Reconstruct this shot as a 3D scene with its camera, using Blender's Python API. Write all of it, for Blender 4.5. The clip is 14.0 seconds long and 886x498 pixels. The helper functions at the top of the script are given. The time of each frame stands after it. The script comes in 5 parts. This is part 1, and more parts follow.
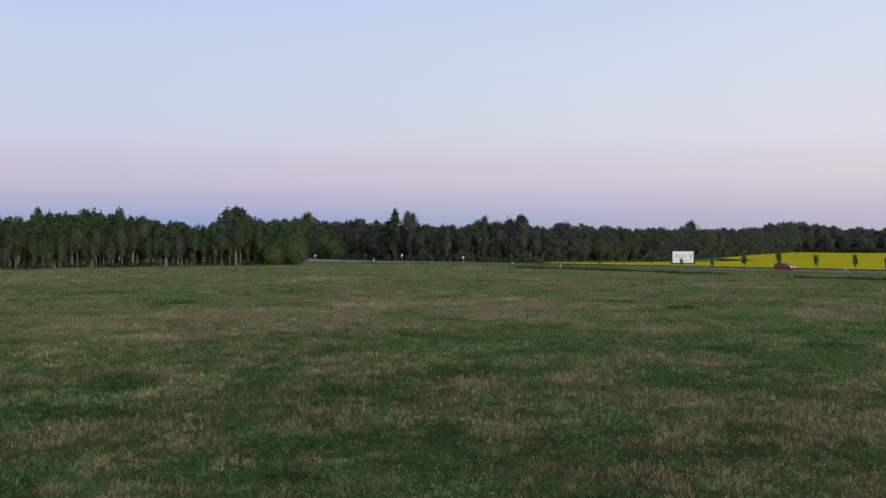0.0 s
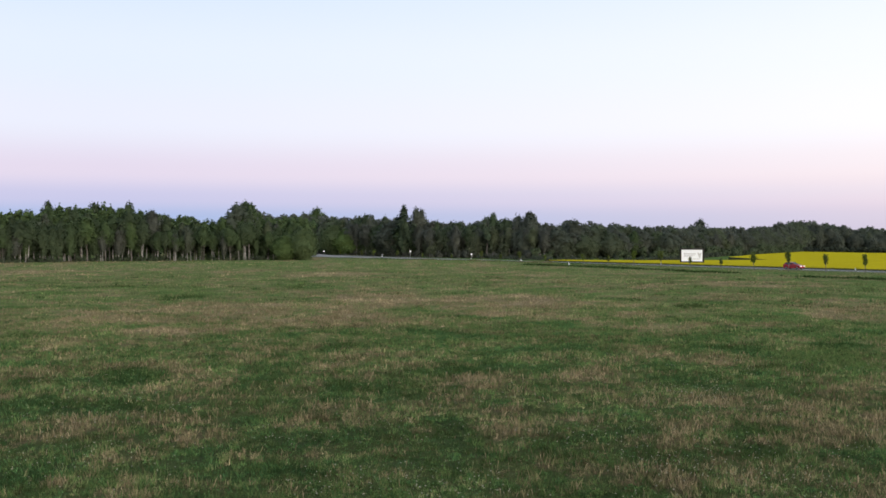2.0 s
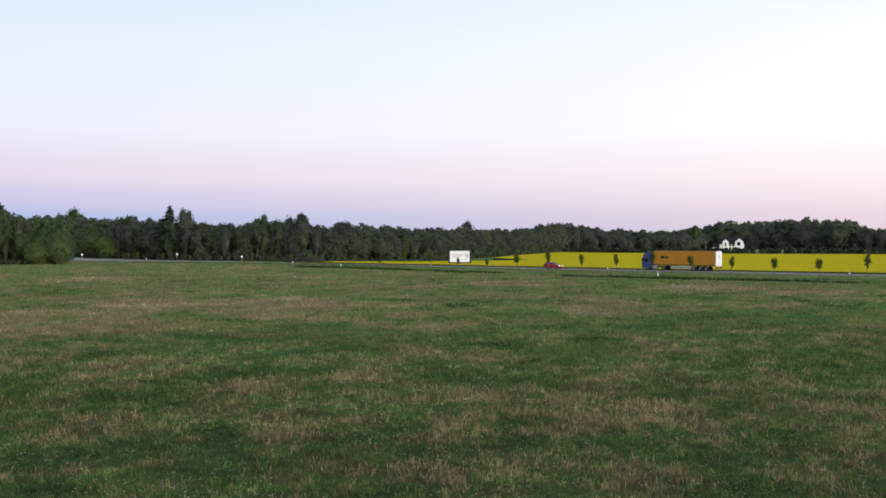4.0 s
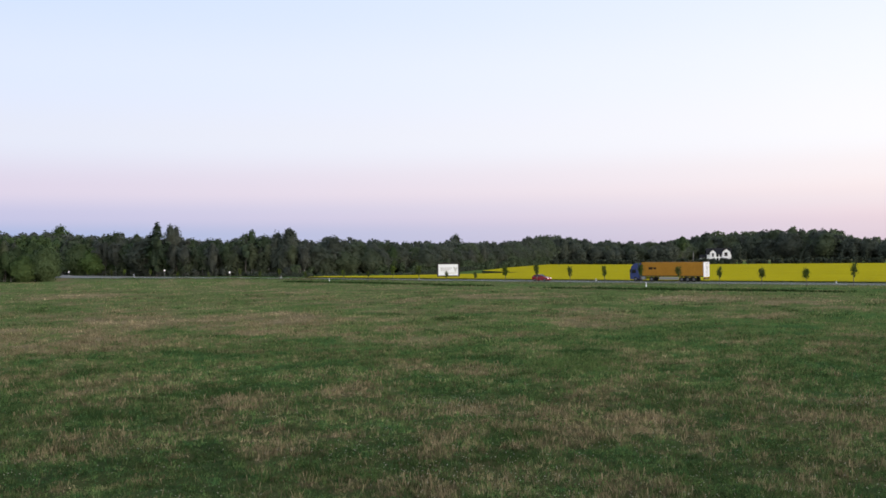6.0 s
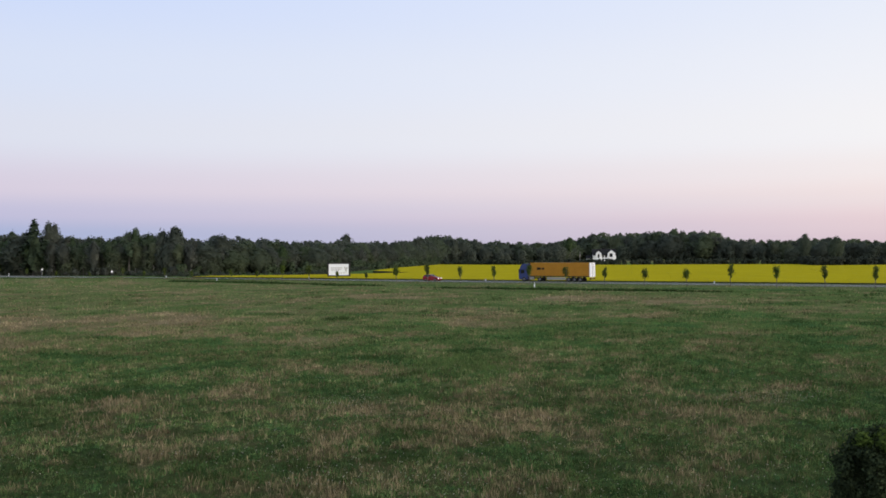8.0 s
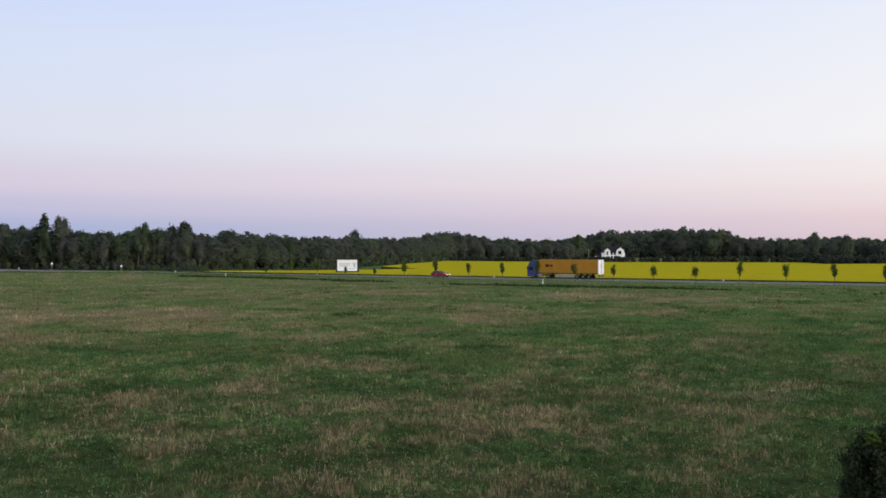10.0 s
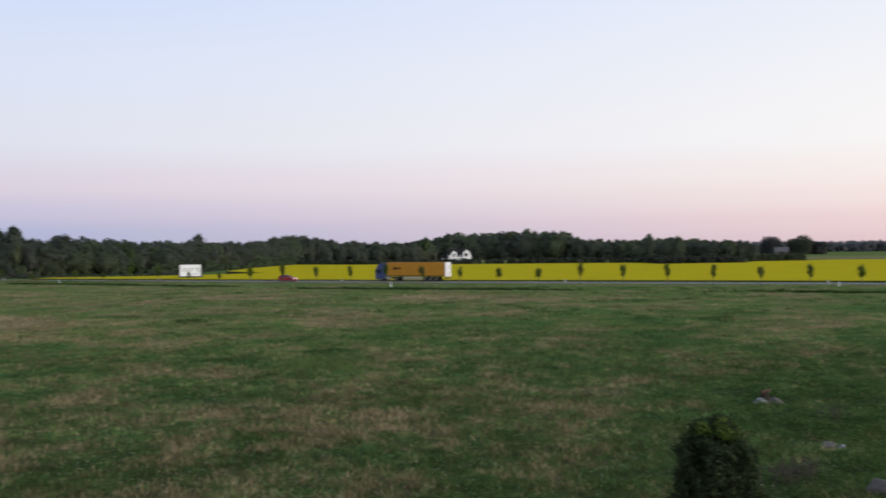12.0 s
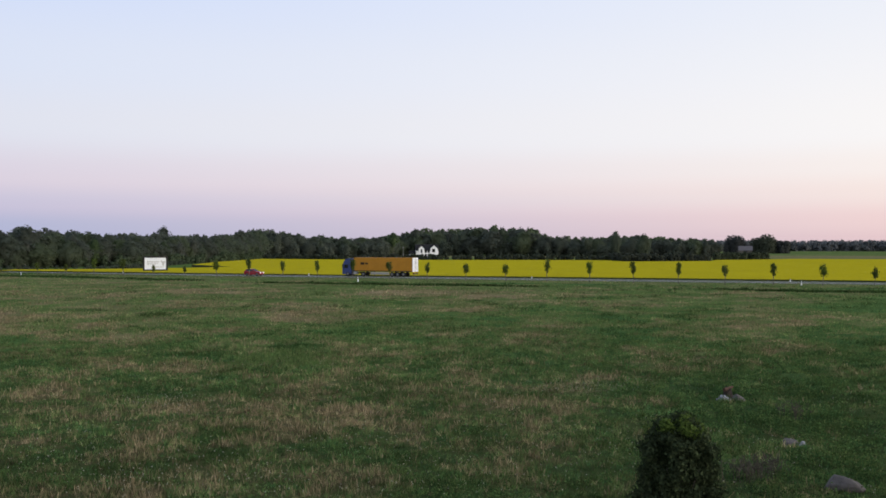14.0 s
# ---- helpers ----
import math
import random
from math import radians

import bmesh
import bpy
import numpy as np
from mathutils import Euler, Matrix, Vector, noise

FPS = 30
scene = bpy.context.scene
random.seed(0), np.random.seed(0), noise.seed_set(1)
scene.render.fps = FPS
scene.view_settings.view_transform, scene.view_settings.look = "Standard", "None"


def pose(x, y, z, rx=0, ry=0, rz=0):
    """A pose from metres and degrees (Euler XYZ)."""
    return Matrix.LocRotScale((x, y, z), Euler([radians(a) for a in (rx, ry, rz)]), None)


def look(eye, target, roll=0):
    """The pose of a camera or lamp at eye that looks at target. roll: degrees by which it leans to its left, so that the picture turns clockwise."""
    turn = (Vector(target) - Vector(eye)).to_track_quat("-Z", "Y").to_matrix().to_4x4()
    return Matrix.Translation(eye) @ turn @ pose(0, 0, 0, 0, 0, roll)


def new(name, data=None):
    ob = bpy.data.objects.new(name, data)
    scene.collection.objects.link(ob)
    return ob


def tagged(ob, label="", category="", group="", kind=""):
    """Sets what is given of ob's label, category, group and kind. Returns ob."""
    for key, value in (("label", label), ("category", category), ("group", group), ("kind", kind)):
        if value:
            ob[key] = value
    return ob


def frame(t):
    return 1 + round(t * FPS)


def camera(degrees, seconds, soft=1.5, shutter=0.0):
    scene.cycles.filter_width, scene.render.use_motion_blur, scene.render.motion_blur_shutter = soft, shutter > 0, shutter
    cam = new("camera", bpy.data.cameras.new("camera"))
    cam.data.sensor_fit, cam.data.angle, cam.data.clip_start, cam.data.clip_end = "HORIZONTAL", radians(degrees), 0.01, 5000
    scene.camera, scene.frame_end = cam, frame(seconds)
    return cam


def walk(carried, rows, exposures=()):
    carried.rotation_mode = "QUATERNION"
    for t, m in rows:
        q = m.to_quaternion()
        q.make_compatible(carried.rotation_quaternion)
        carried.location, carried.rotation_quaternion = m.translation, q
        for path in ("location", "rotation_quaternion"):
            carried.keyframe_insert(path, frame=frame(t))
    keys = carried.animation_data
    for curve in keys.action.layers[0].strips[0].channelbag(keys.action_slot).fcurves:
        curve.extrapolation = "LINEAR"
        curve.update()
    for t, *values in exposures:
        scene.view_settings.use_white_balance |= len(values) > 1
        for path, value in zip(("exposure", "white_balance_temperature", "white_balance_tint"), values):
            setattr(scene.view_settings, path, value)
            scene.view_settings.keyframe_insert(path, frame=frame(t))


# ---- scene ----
# ============ camera ============
EYE = 7.0
cam = camera(48.98, 14.0, soft=1.65, shutter=0.3)
TURNS = [
    (0.0, 89.448, 0.446, -0.002), (0.5, 89.043, 0.141, 0.414), (1.0, 89.014, 0.359, 0.712),
    (1.5, 89.073, 0.202, 0.517), (2.0, 89.246, 0.010, 0.499), (2.5, 89.385, 0.256, 1.027),
    (2.6, 89.37, 0.24, 0.70), (2.7, 89.35, 0.22, -0.57), (2.8, 89.33, 0.18, -2.30), (2.9, 89.31, 0.16, -4.35),
    (3.0, 89.294, 0.141, -6.431), (3.1, 89.29, 0.14, -8.60), (3.2, 89.28, 0.13, -10.70), (3.3, 89.28, 0.12, -12.20),
    (3.4, 89.28, 0.11, -12.74), (3.5, 89.277, 0.103, -12.840), (3.7, 89.28, 0.10, -12.84), (5.8, 90.13, 0.82, -13.56),
    (6.0, 90.123, 0.736, -13.569), (6.4, 90.34, 1.04, -14.40), (6.5, 90.367, 1.088, -15.187), (6.6, 90.34, 1.0, -16.70),
    (6.7, 90.28, 0.88, -18.40), (6.8, 90.21, 0.76, -19.96), (6.9, 90.15, 0.66, -20.75),
    (7.0, 90.114, 0.578, -21.008), (7.5, 90.199, 0.469, -20.518), (8.0, 90.051, 0.457, -19.989), (8.2, 89.91, 0.40, -19.88),
    (10.3, 89.84, 0.13, -19.48), (10.5, 89.890, 0.125, -19.556), (11.0, 90.027, 0.235, -19.331), (11.5, 90.127, 0.315, -18.855),
    (11.6, 90.11, 0.35, -19.55), (11.7, 90.08, 0.42, -21.20), (11.8, 90.04, 0.50, -23.40), (11.9, 90.0, 0.57, -26.10),
    (12.0, 89.965, 0.60, -28.43), (12.2, 89.92, 0.40, -30.10), (12.5, 89.873, 0.147, -30.335),
    (13.0, 89.579, -0.099, -30.453), (13.5, 89.581, -0.107, -30.371), (14.0, 89.700, 0.011, -30.342),
]
EXPOSURES = [(0.0, -0.2, 6350, 10), (0.3, 0.0, 6450, 10), (0.8, 0.27, 6680, 10), (2.8, 0.26, 6680, 10), (3.7, 0.24, 6640, 10), (5.8, 0.22, 6580, 10),
             (6.2, 0.06, 6500, 10), (6.6, 0.0, 6500, 10), (14.0, -0.02, 6500, 10)]
walk(cam, [(t, pose(0, 0, EYE, rx, ry, rz)) for t, rx, ry, rz in TURNS], EXPOSURES)


# ============ sky and light ============
def srgb(r, g, b, k=1.0):
    f = lambda c: (c / 255 / 12.92) if c < 10.3 else ((c / 255 + 0.055) / 1.055) ** 2.4
    return (f(r) * k, f(g) * k, f(b) * k, 1.0)


SUN_AZ = radians(138)   # the sun has gone down behind the viewer's right shoulder
sun_flat = Vector((math.sin(SUN_AZ), math.cos(SUN_AZ), 0))

world = bpy.data.worlds.new("dusk_sky")
scene.world = world
world.use_nodes = True
wn, wl = world.node_tree.nodes, world.node_tree.links
wn.clear()


def sky_ramp(stops, z):
    r = wn.new("ShaderNodeValToRGB")
    r.color_ramp.interpolation = "EASE"
    e = r.color_ramp.elements
    while len(e) > 1:
        e.remove(e[0])
    for k, (el, c) in enumerate(stops):
        p = math.sin(radians(el))
        s = e[0] if k == 0 else e.new(p)
        s.position, s.color = p, c
    wl.new(z, r.inputs[0])
    return r.outputs[0]


def sky_mix(f, a, b):
    m = wn.new("ShaderNodeMix")
    m.data_type = "RGBA"
    wl.new(f, m.inputs[0])
    wl.new(a, m.inputs[6])
    wl.new(b, m.inputs[7])
    return m.outputs[2]


def sky_range(v, a, b, kind="SMOOTHSTEP"):
    m = wn.new("ShaderNodeMapRange")
    m.interpolation_type = kind
    wl.new(v, m.inputs[0])
    m.inputs[1].default_value, m.inputs[2].default_value = a, b
    return m.outputs[0]


tc = wn.new("ShaderNodeTexCoord")
sx = wn.new("ShaderNodeSeparateXYZ")
wl.new(tc.outputs["Generated"], sx.inputs[0])
dot = wn.new("ShaderNodeVectorMath")
dot.operation = "DOT_PRODUCT"
wl.new(tc.outputs["Generated"], dot.inputs[0])
dot.inputs[1].default_value = sun_flat
z_out, toward = sx.outputs["Z"], dot.outputs["Value"]
away = sky_ramp([(0, srgb(152, 174, 211)), (1.0, srgb(157, 176, 215)), (2.2, srgb(187, 188, 219)), (3.6, srgb(211, 203, 223)),
                 (6.5, srgb(217, 222, 238)), (10, srgb(212, 223, 246)), (15, srgb(199, 216, 252)), (35, srgb(185, 206, 240)),
                 (90, srgb(176, 196, 228))], z_out)
side = sky_ramp([(0, srgb(236, 203, 203)), (1.3, srgb(248, 217, 212)), (2.8, srgb(253, 235, 227)), (4.2, srgb(254, 245, 239)),
                 (6, srgb(254, 251, 249)), (15, srgb(241, 244, 251)), (35, srgb(205, 218, 242)), (90, srgb(176, 196, 228))], z_out)
glow = sky_ramp([(0, srgb(255, 212, 185, 2.2)), (4, srgb(255, 234, 214, 2.8)), (10, srgb(255, 244, 232, 2.6)), (22, srgb(250, 243, 240, 1.8)),
                 (40, srgb(218, 224, 242)), (90, srgb(176, 196, 228))], z_out)
col = sky_mix(sky_range(toward, -0.92, 0.25, "LINEAR"), away, side)
col = sky_mix(sky_range(toward, 0.30, 1.0), col, glow)
bg = wn.new("ShaderNodeBackground")
bg.inputs[1].default_value = 1.0
wl.new(col, bg.inputs[0])
wo = wn.new("ShaderNodeOutputWorld")
wl.new(bg.outputs[0], wo.inputs[0])

sun = new("afterglow_sun", bpy.data.lights.new("afterglow_sun", "SUN"))
sun.data.energy, sun.data.angle, sun.data.color = 2.0, radians(50), (1.0, 0.955, 0.91)
sun.matrix_world = look(Vector((sun_flat.x, sun_flat.y, 0.19)) * 50, (0, 0, 0))


# ============ materials ============
def material(name, rough=0.8, metal=0.0, spec=0.3):
    m = bpy.data.materials.new(name)
    m.use_nodes = True
    b = m.node_tree.nodes["Principled BSDF"]
    b.inputs["Roughness"].default_value, b.inputs["Metallic"].default_value = rough, metal
    b.inputs["Specular IOR Level"].default_value = spec
    return m, m.node_tree.nodes, m.node_tree.links, b


def ramp_node(n, stops):
    r = n.new("ShaderNodeValToRGB")
    e = r.color_ramp.elements
    while len(e) > 1:
        e.remove(e[0])
    for k, (p, c) in enumerate(stops):
        s = e[0] if k == 0 else e.new(p)
        s.position, s.color = p, (*c[:3], 1)
    return r


def noise_node(n, l, scale, detail=4.0, rough=0.6, where="Object"):
    t = n.new("ShaderNodeTexCoord")
    x = n.new("ShaderNodeTexNoise")
    x.inputs["Scale"].default_value, x.inputs["Detail"].default_value, x.inputs["Roughness"].default_value = scale, detail, rough
    l.new(t.outputs[where], x.inputs["Vector"])
    return x


def mixed(n, l, f, a, b, mode="MIX"):
    m = n.new("ShaderNodeMix")
    m.data_type, m.blend_type = "RGBA", mode
    for k, v in ((0, f), (6, a), (7, b)):
        if isinstance(v, (int, float)):
            m.inputs[k].default_value = v
        elif isinstance(v, tuple):
            m.inputs[k].default_value = (*v[:3], 1)
        else:
            l.new(v, m.inputs[k])
    return m.outputs[2]


def grained(name, c1, c2, scale=4.0, rough=0.8, metal=0.0, bump=0.15, spec=0.3, fine=30.0):
    """Two colours by coarse and fine noise, with a light relief."""
    m, n, l, b = material(name, rough, metal, spec)
    big, small = noise_node(n, l, scale), noise_node(n, l, scale * fine / 4)
    f = n.new("ShaderNodeMath")
    f.operation = "MULTIPLY_ADD"
    l.new(small.outputs[0], f.inputs[0])
    f.inputs[1].default_value = 0.5
    half = n.new("ShaderNodeMath")
    half.operation = "MULTIPLY"
    l.new(big.outputs[0], half.inputs[0])
    half.inputs[1].default_value = 0.5
    l.new(half.outputs[0], f.inputs[2])
    r = ramp_node(n, [(0.32, c1), (0.68, c2)])
    l.new(f.outputs[0], r.inputs[0])
    l.new(r.outputs[0], b.inputs["Base Color"])
    if bump:
        bp = n.new("ShaderNodeBump")
        bp.inputs["Strength"].default_value, bp.inputs["Distance"].default_value = bump, 0.02
        l.new(small.outputs[0], bp.inputs["Height"])
        l.new(bp.outputs[0], b.inputs["Normal"])
    return m


def leafy(name, dark, light, island=True, glow=0.25):
    """Foliage: every leaf clump takes its own green, every tree too; light passes through a little."""
    m, n, l, b = material(name, 0.8, spec=0.05)
    g = n.new("ShaderNodeNewGeometry")
    o = n.new("ShaderNodeObjectInfo")
    r = ramp_node(n, [(0.0, dark), (0.75, light), (1.0, tuple(c * 1.15 for c in light))])
    l.new(g.outputs["Random Per Island"], r.inputs[0])
    tone = ramp_node(n, [(0.0, (0.88, 0.86, 0.90)), (0.35, (1.0, 0.98, 1.05)), (0.7, (1.0, 1.05, 0.95)), (1.0, (1.12, 1.2, 0.9))])
    l.new(o.outputs["Random"], tone.inputs[0])
    c = mixed(n, l, 1.0, r.outputs[0], tone.outputs[0], "MULTIPLY")
    l.new(c, b.inputs["Base Color"])
    tr = n.new("ShaderNodeBsdfTranslucent")
    l.new(c, tr.inputs[0])
    mx = n.new("ShaderNodeMixShader")
    mx.inputs[0].default_value = glow
    l.new(b.outputs[0], mx.inputs[1])
    l.new(tr.outputs[0], mx.inputs[2])
    l.new(mx.outputs[0], n["Material Output"].inputs[0])
    return m


def meadow(name, blades):
    """Grass from lush green to dry straw by the attribute 'dry'."""
    m, n, l, b = material(name, 1.0, spec=0.0)
    a = n.new("ShaderNodeAttribute")
    a.attribute_name = "dry"
    if blades:
        g = n.new("ShaderNodeNewGeometry")
        v = g.outputs["Random Per Island"]
        k = 0.23
    else:
        v = noise_node(n, l, 1.7, 6, 0.75).outputs[0]
        k = 0.5
    f = n.new("ShaderNodeMath")
    f.operation = "MULTIPLY_ADD"
    l.new(v, f.inputs[0])
    f.inputs[1].default_value = k
    l.new(a.outputs["Fac"], f.inputs[2])
    s = n.new("ShaderNodeMath")
    s.operation = "SUBTRACT"
    l.new(f.outputs[0], s.inputs[0])
    s.inputs[1].default_value = k / 2
    r = ramp_node(n, [(0.0, (0.060, 0.128, 0.046)), (0.12, (0.084, 0.154, 0.048)), (0.28, (0.109, 0.163, 0.050)), (0.45, (0.158, 0.186, 0.075)),
                      (0.62, (0.224, 0.192, 0.098)), (0.85, (0.272, 0.212, 0.122)), (1.0, (0.345, 0.276, 0.162))])
    l.new(s.outputs[0], r.inputs[0])
    c = r.outputs[0]
    if blades:
        tint = n.new("ShaderNodeMath")
        tint.operation = "MULTIPLY_ADD"
        tint.inputs[1].default_value, tint.inputs[2].default_value = 0.8, 0.6
        wn_ = n.new("ShaderNodeTexWhiteNoise")
        wn_.noise_dimensions = "1D"
        l.new(v, wn_.inputs["W"])
        l.new(wn_.outputs["Value"], tint.inputs[0])
        tn = n.new("ShaderNodeAttribute")
        tn.attribute_name = "tone"
        tm = n.new("ShaderNodeMath")
        tm.operation = "MULTIPLY"
        l.new(tint.outputs[0], tm.inputs[0])
        l.new(tn.outputs["Fac"], tm.inputs[1])
        comb = n.new("ShaderNodeCombineColor")
        for i in range(3):
            l.new(tm.outputs[0], comb.inputs[i])
        c = mixed(n, l, 1.0, c, comb.outputs[0], "MULTIPLY")
    else:
        fine = noise_node(n, l, 4.0, 6, 0.75)
        fr = ramp_node(n, [(0.3, (0.5, 0.52, 0.5)), (0.7, (1.0, 1.0, 1.0))])
        l.new(fine.outputs[0], fr.inputs[0])
        c = mixed(n, l, 1.0, c, fr.outputs[0], "MULTIPLY")
        soil = n.new("ShaderNodeAttribute")   # bare soil and thatch under the standing grass, darkened for shade between tufts
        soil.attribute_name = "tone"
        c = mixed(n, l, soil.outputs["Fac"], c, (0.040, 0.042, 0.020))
        wide = noise_node(n, l, 0.23, 4, 0.6)
        wr = ramp_node(n, [(0.32, (0.78, 0.80, 0.78)), (0.68, (1.22, 1.2, 1.18))])
        l.new(wide.outputs[0], wr.inputs[0])
        c = mixed(n, l, 1.0, c, wr.outputs[0], "MULTIPLY")
        bp = n.new("ShaderNodeBump")
        bp.inputs["Strength"].default_value, bp.inputs["Distance"].default_value = 0.6, 0.15
        l.new(fine.outputs[0], bp.inputs["Height"])
        l.new(bp.outputs[0], b.inputs["Normal"])
    l.new(c, b.inputs["Base Color"])
    if blades:
        tr = n.new("ShaderNodeBsdfTranslucent")
        l.new(c, tr.inputs[0])
        mx = n.new("ShaderNodeMixShader")
        mx.inputs[0].default_value = 0.45
        l.new(b.outputs[0], mx.inputs[1])
        l.new(tr.outputs[0], mx.inputs[2])
        l.new(mx.outputs[0], n["Material Output"].inputs[0])
    return m


M_GROUND = meadow("meadow_soil", False)
M_BLADE = meadow("meadow_blades", True)
M_BLOOM = grained("seed_heads", (0.28, 0.27, 0.19), (0.45, 0.43, 0.33), 3)
M_ASPHALT = grained("asphalt", (0.112, 0.114, 0.092), (0.150, 0.152, 0.126), 0.6, 0.95, bump=0.08, spec=0.04)
M_PALE_ASPHALT = grained("pale_asphalt", (0.155, 0.152, 0.135), (0.225, 0.22, 0.198), 0.5, 0.95, bump=0.1, spec=0.05)
M_PAINT_LINE = grained("road_paint", (0.6, 0.6, 0.58), (0.75, 0.75, 0.72), 2, 0.6)
M_RAPE = leafy("rape_flowers", (0.31, 0.275, 0.014), (0.44, 0.362, 0.013), glow=0.05)
M_RAPE_TOP = grained("rape_canopy", (0.322, 0.272, 0.012), (0.432, 0.356, 0.015), 0.08, 1.0, bump=0.2, fine=40, spec=0.0)
M_RAPE_STEM = grained("rape_stems", (0.020, 0.030, 0.010), (0.042, 0.056, 0.017), 1.5, 0.9)
M_LEAF = leafy("wood_leaves", (0.070, 0.098, 0.050), (0.090, 0.124, 0.062), glow=0.4)
# greyer and paler than M_LEAF, distance haze being mixed into the green
M_LEAF_FAR = leafy("haze_greyed_leaves", (0.096, 0.114, 0.080), (0.112, 0.130, 0.092), glow=0.5)
M_LEAF_FRESH = leafy("fresh_leaves", (0.074, 0.106, 0.044), (0.102, 0.140, 0.058), glow=0.45)
# pale grey-green: haze over the horizon wood is put into the leaf colour
M_HAZE_WOOD = leafy("hazed_horizon_leaves", (0.155, 0.170, 0.158), (0.180, 0.196, 0.182), glow=0.4)
M_FAR_TREES = leafy("far_tree_leaves", (0.050, 0.054, 0.047), (0.072, 0.077, 0.066), glow=0.4)
M_TWIG = leafy("grey_twigs_and_buds", (0.116, 0.130, 0.096), (0.136, 0.150, 0.112), glow=0.5)
# darker copy of the wood leaves, the wood's inner shade painted in
M_SHADE_LEAF = leafy("shaded_wood_leaves", (0.058, 0.072, 0.044), (0.078, 0.095, 0.058), glow=0.4)
M_NEEDLE = leafy("spruce_needles", (0.035, 0.055, 0.032), (0.065, 0.09, 0.048), glow=0.05)
M_HEDGE = leafy("hedge_leaves", (0.037, 0.044, 0.030), (0.054, 0.063, 0.042), glow=0.25)
M_SAPLING = leafy("sapling_leaves", (0.055, 0.08, 0.02), (0.095, 0.125, 0.033))
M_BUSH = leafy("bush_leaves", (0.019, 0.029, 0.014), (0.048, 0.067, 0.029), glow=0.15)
# young leaves, their colour lightened further for light on the bush's top
M_BUSH_TIP = leafy("bush_lit_young_leaves", (0.058, 0.098, 0.020), (0.105, 0.160, 0.034), glow=0.3)
M_BIRCH = grained("birch_bark", (0.16, 0.15, 0.135), (0.46, 0.44, 0.41), 1.2, 0.85)
M_BARK = grained("grey_bark", (0.07, 0.062, 0.053), (0.17, 0.15, 0.13), 2.0, 0.9)
M_WHITE = grained("white_board", (0.84, 0.84, 0.85), (0.90, 0.90, 0.91), 0.6, 0.6, bump=0.02)
M_WALL = grained("white_render", (0.80, 0.79, 0.78), (0.90, 0.89, 0.88), 0.5, 0.85, bump=0.1)
M_BOARD = grained("billboard_sheet", (0.80, 0.83, 0.90), (0.84, 0.87, 0.93), 0.6, 0.6, bump=0.02)
M_DARK = grained("dark_frame", (0.012, 0.012, 0.013), (0.03, 0.03, 0.03), 2, 0.6)
M_GREYPRINT = grained("grey_print", (0.46, 0.46, 0.49), (0.56, 0.56, 0.59), 2, 0.7)
M_STEEL = grained("galvanised_steel", (0.3, 0.3, 0.31), (0.45, 0.45, 0.46), 3, 0.45, 0.8)
M_ROOF = grained("dark_roof", (0.014, 0.014, 0.016), (0.035, 0.034, 0.034), 1.5, 0.95, spec=0.05)
M_SHED = grained("grey_sheet_roof", (0.09, 0.085, 0.09), (0.13, 0.122, 0.128), 0.8, 0.9, spec=0.1)
M_BLUE = grained("blue_cab_paint", (0.022, 0.038, 0.135), (0.034, 0.056, 0.185), 1.0, 0.3, bump=0.0, spec=0.5)
M_ORANGE = grained("orange_tarpaulin", (0.36, 0.165, 0.012), (0.46, 0.215, 0.018), 0.7, 0.6, bump=0.25)
M_RUBBER = grained("tyre_rubber", (0.012, 0.012, 0.012), (0.03, 0.03, 0.03), 5, 0.85)
M_RIM = grained("wheel_rim", (0.12, 0.12, 0.125), (0.22, 0.22, 0.22), 4, 0.4, 0.7)
M_RED = grained("red_car_paint", (0.20, 0.008, 0.014), (0.27, 0.014, 0.02), 1.0, 0.25, bump=0.0, spec=0.5)
M_LAMP = grained("clear_lamp_glass", (0.7, 0.7, 0.68), (0.8, 0.8, 0.78), 6, 0.15, spec=0.6, bump=0.0)
M_GRANITE = grained("pink_granite", (0.046, 0.041, 0.037), (0.115, 0.102, 0.094), 5, 0.85, bump=0.5)
M_PALE = grained("pale_stone", (0.16, 0.165, 0.18), (0.31, 0.315, 0.34), 4, 0.8, bump=0.4)
M_STALK = grained("dead_stalks", (0.036, 0.031, 0.023), (0.085, 0.072, 0.054), 3, 0.9)
M_REDWOOD = grained("reddish_wood", (0.045, 0.022, 0.014), (0.10, 0.055, 0.036), 5, 0.9, bump=0.4)
M_STUMP = grained("weathered_wood", (0.010, 0.008, 0.006), (0.038, 0.028, 0.020), 6, 0.9, bump=0.5)


def glass(name):
    m, n, l, b = material(name, 0.06, spec=0.6)
    b.inputs["Base Color"].default_value = (0.012, 0.014, 0.016, 1)
    nz = noise_node(n, l, 3.0)
    r = ramp_node(n, [(0.3, (0.04, 0.04, 0.04)), (0.7, (0.12, 0.12, 0.12))])
    l.new(nz.outputs[0], r.inputs[0])
    l.new(r.outputs[0], b.inputs["Roughness"])
    return m



def lit(name):
    """The glass of a lamp that is switched on."""
    m, n, l, b = material(name, 0.2, spec=0.5)
    b.inputs["Base Color"].default_value = (0.8, 0.78, 0.75, 1)
    b.inputs["Emission Color"].default_value = (1.0, 0.88, 0.82, 1)
    b.inputs["Emission Strength"].default_value = 0.5
    return m


M_LIT = lit("lit_lamp_glass")
M_GLASS = glass("dark_window_glass")


# ============ mesh helpers ============
rng = np.random.default_rng(7)
_lat = np.random.default_rng(3).random((256, 256))


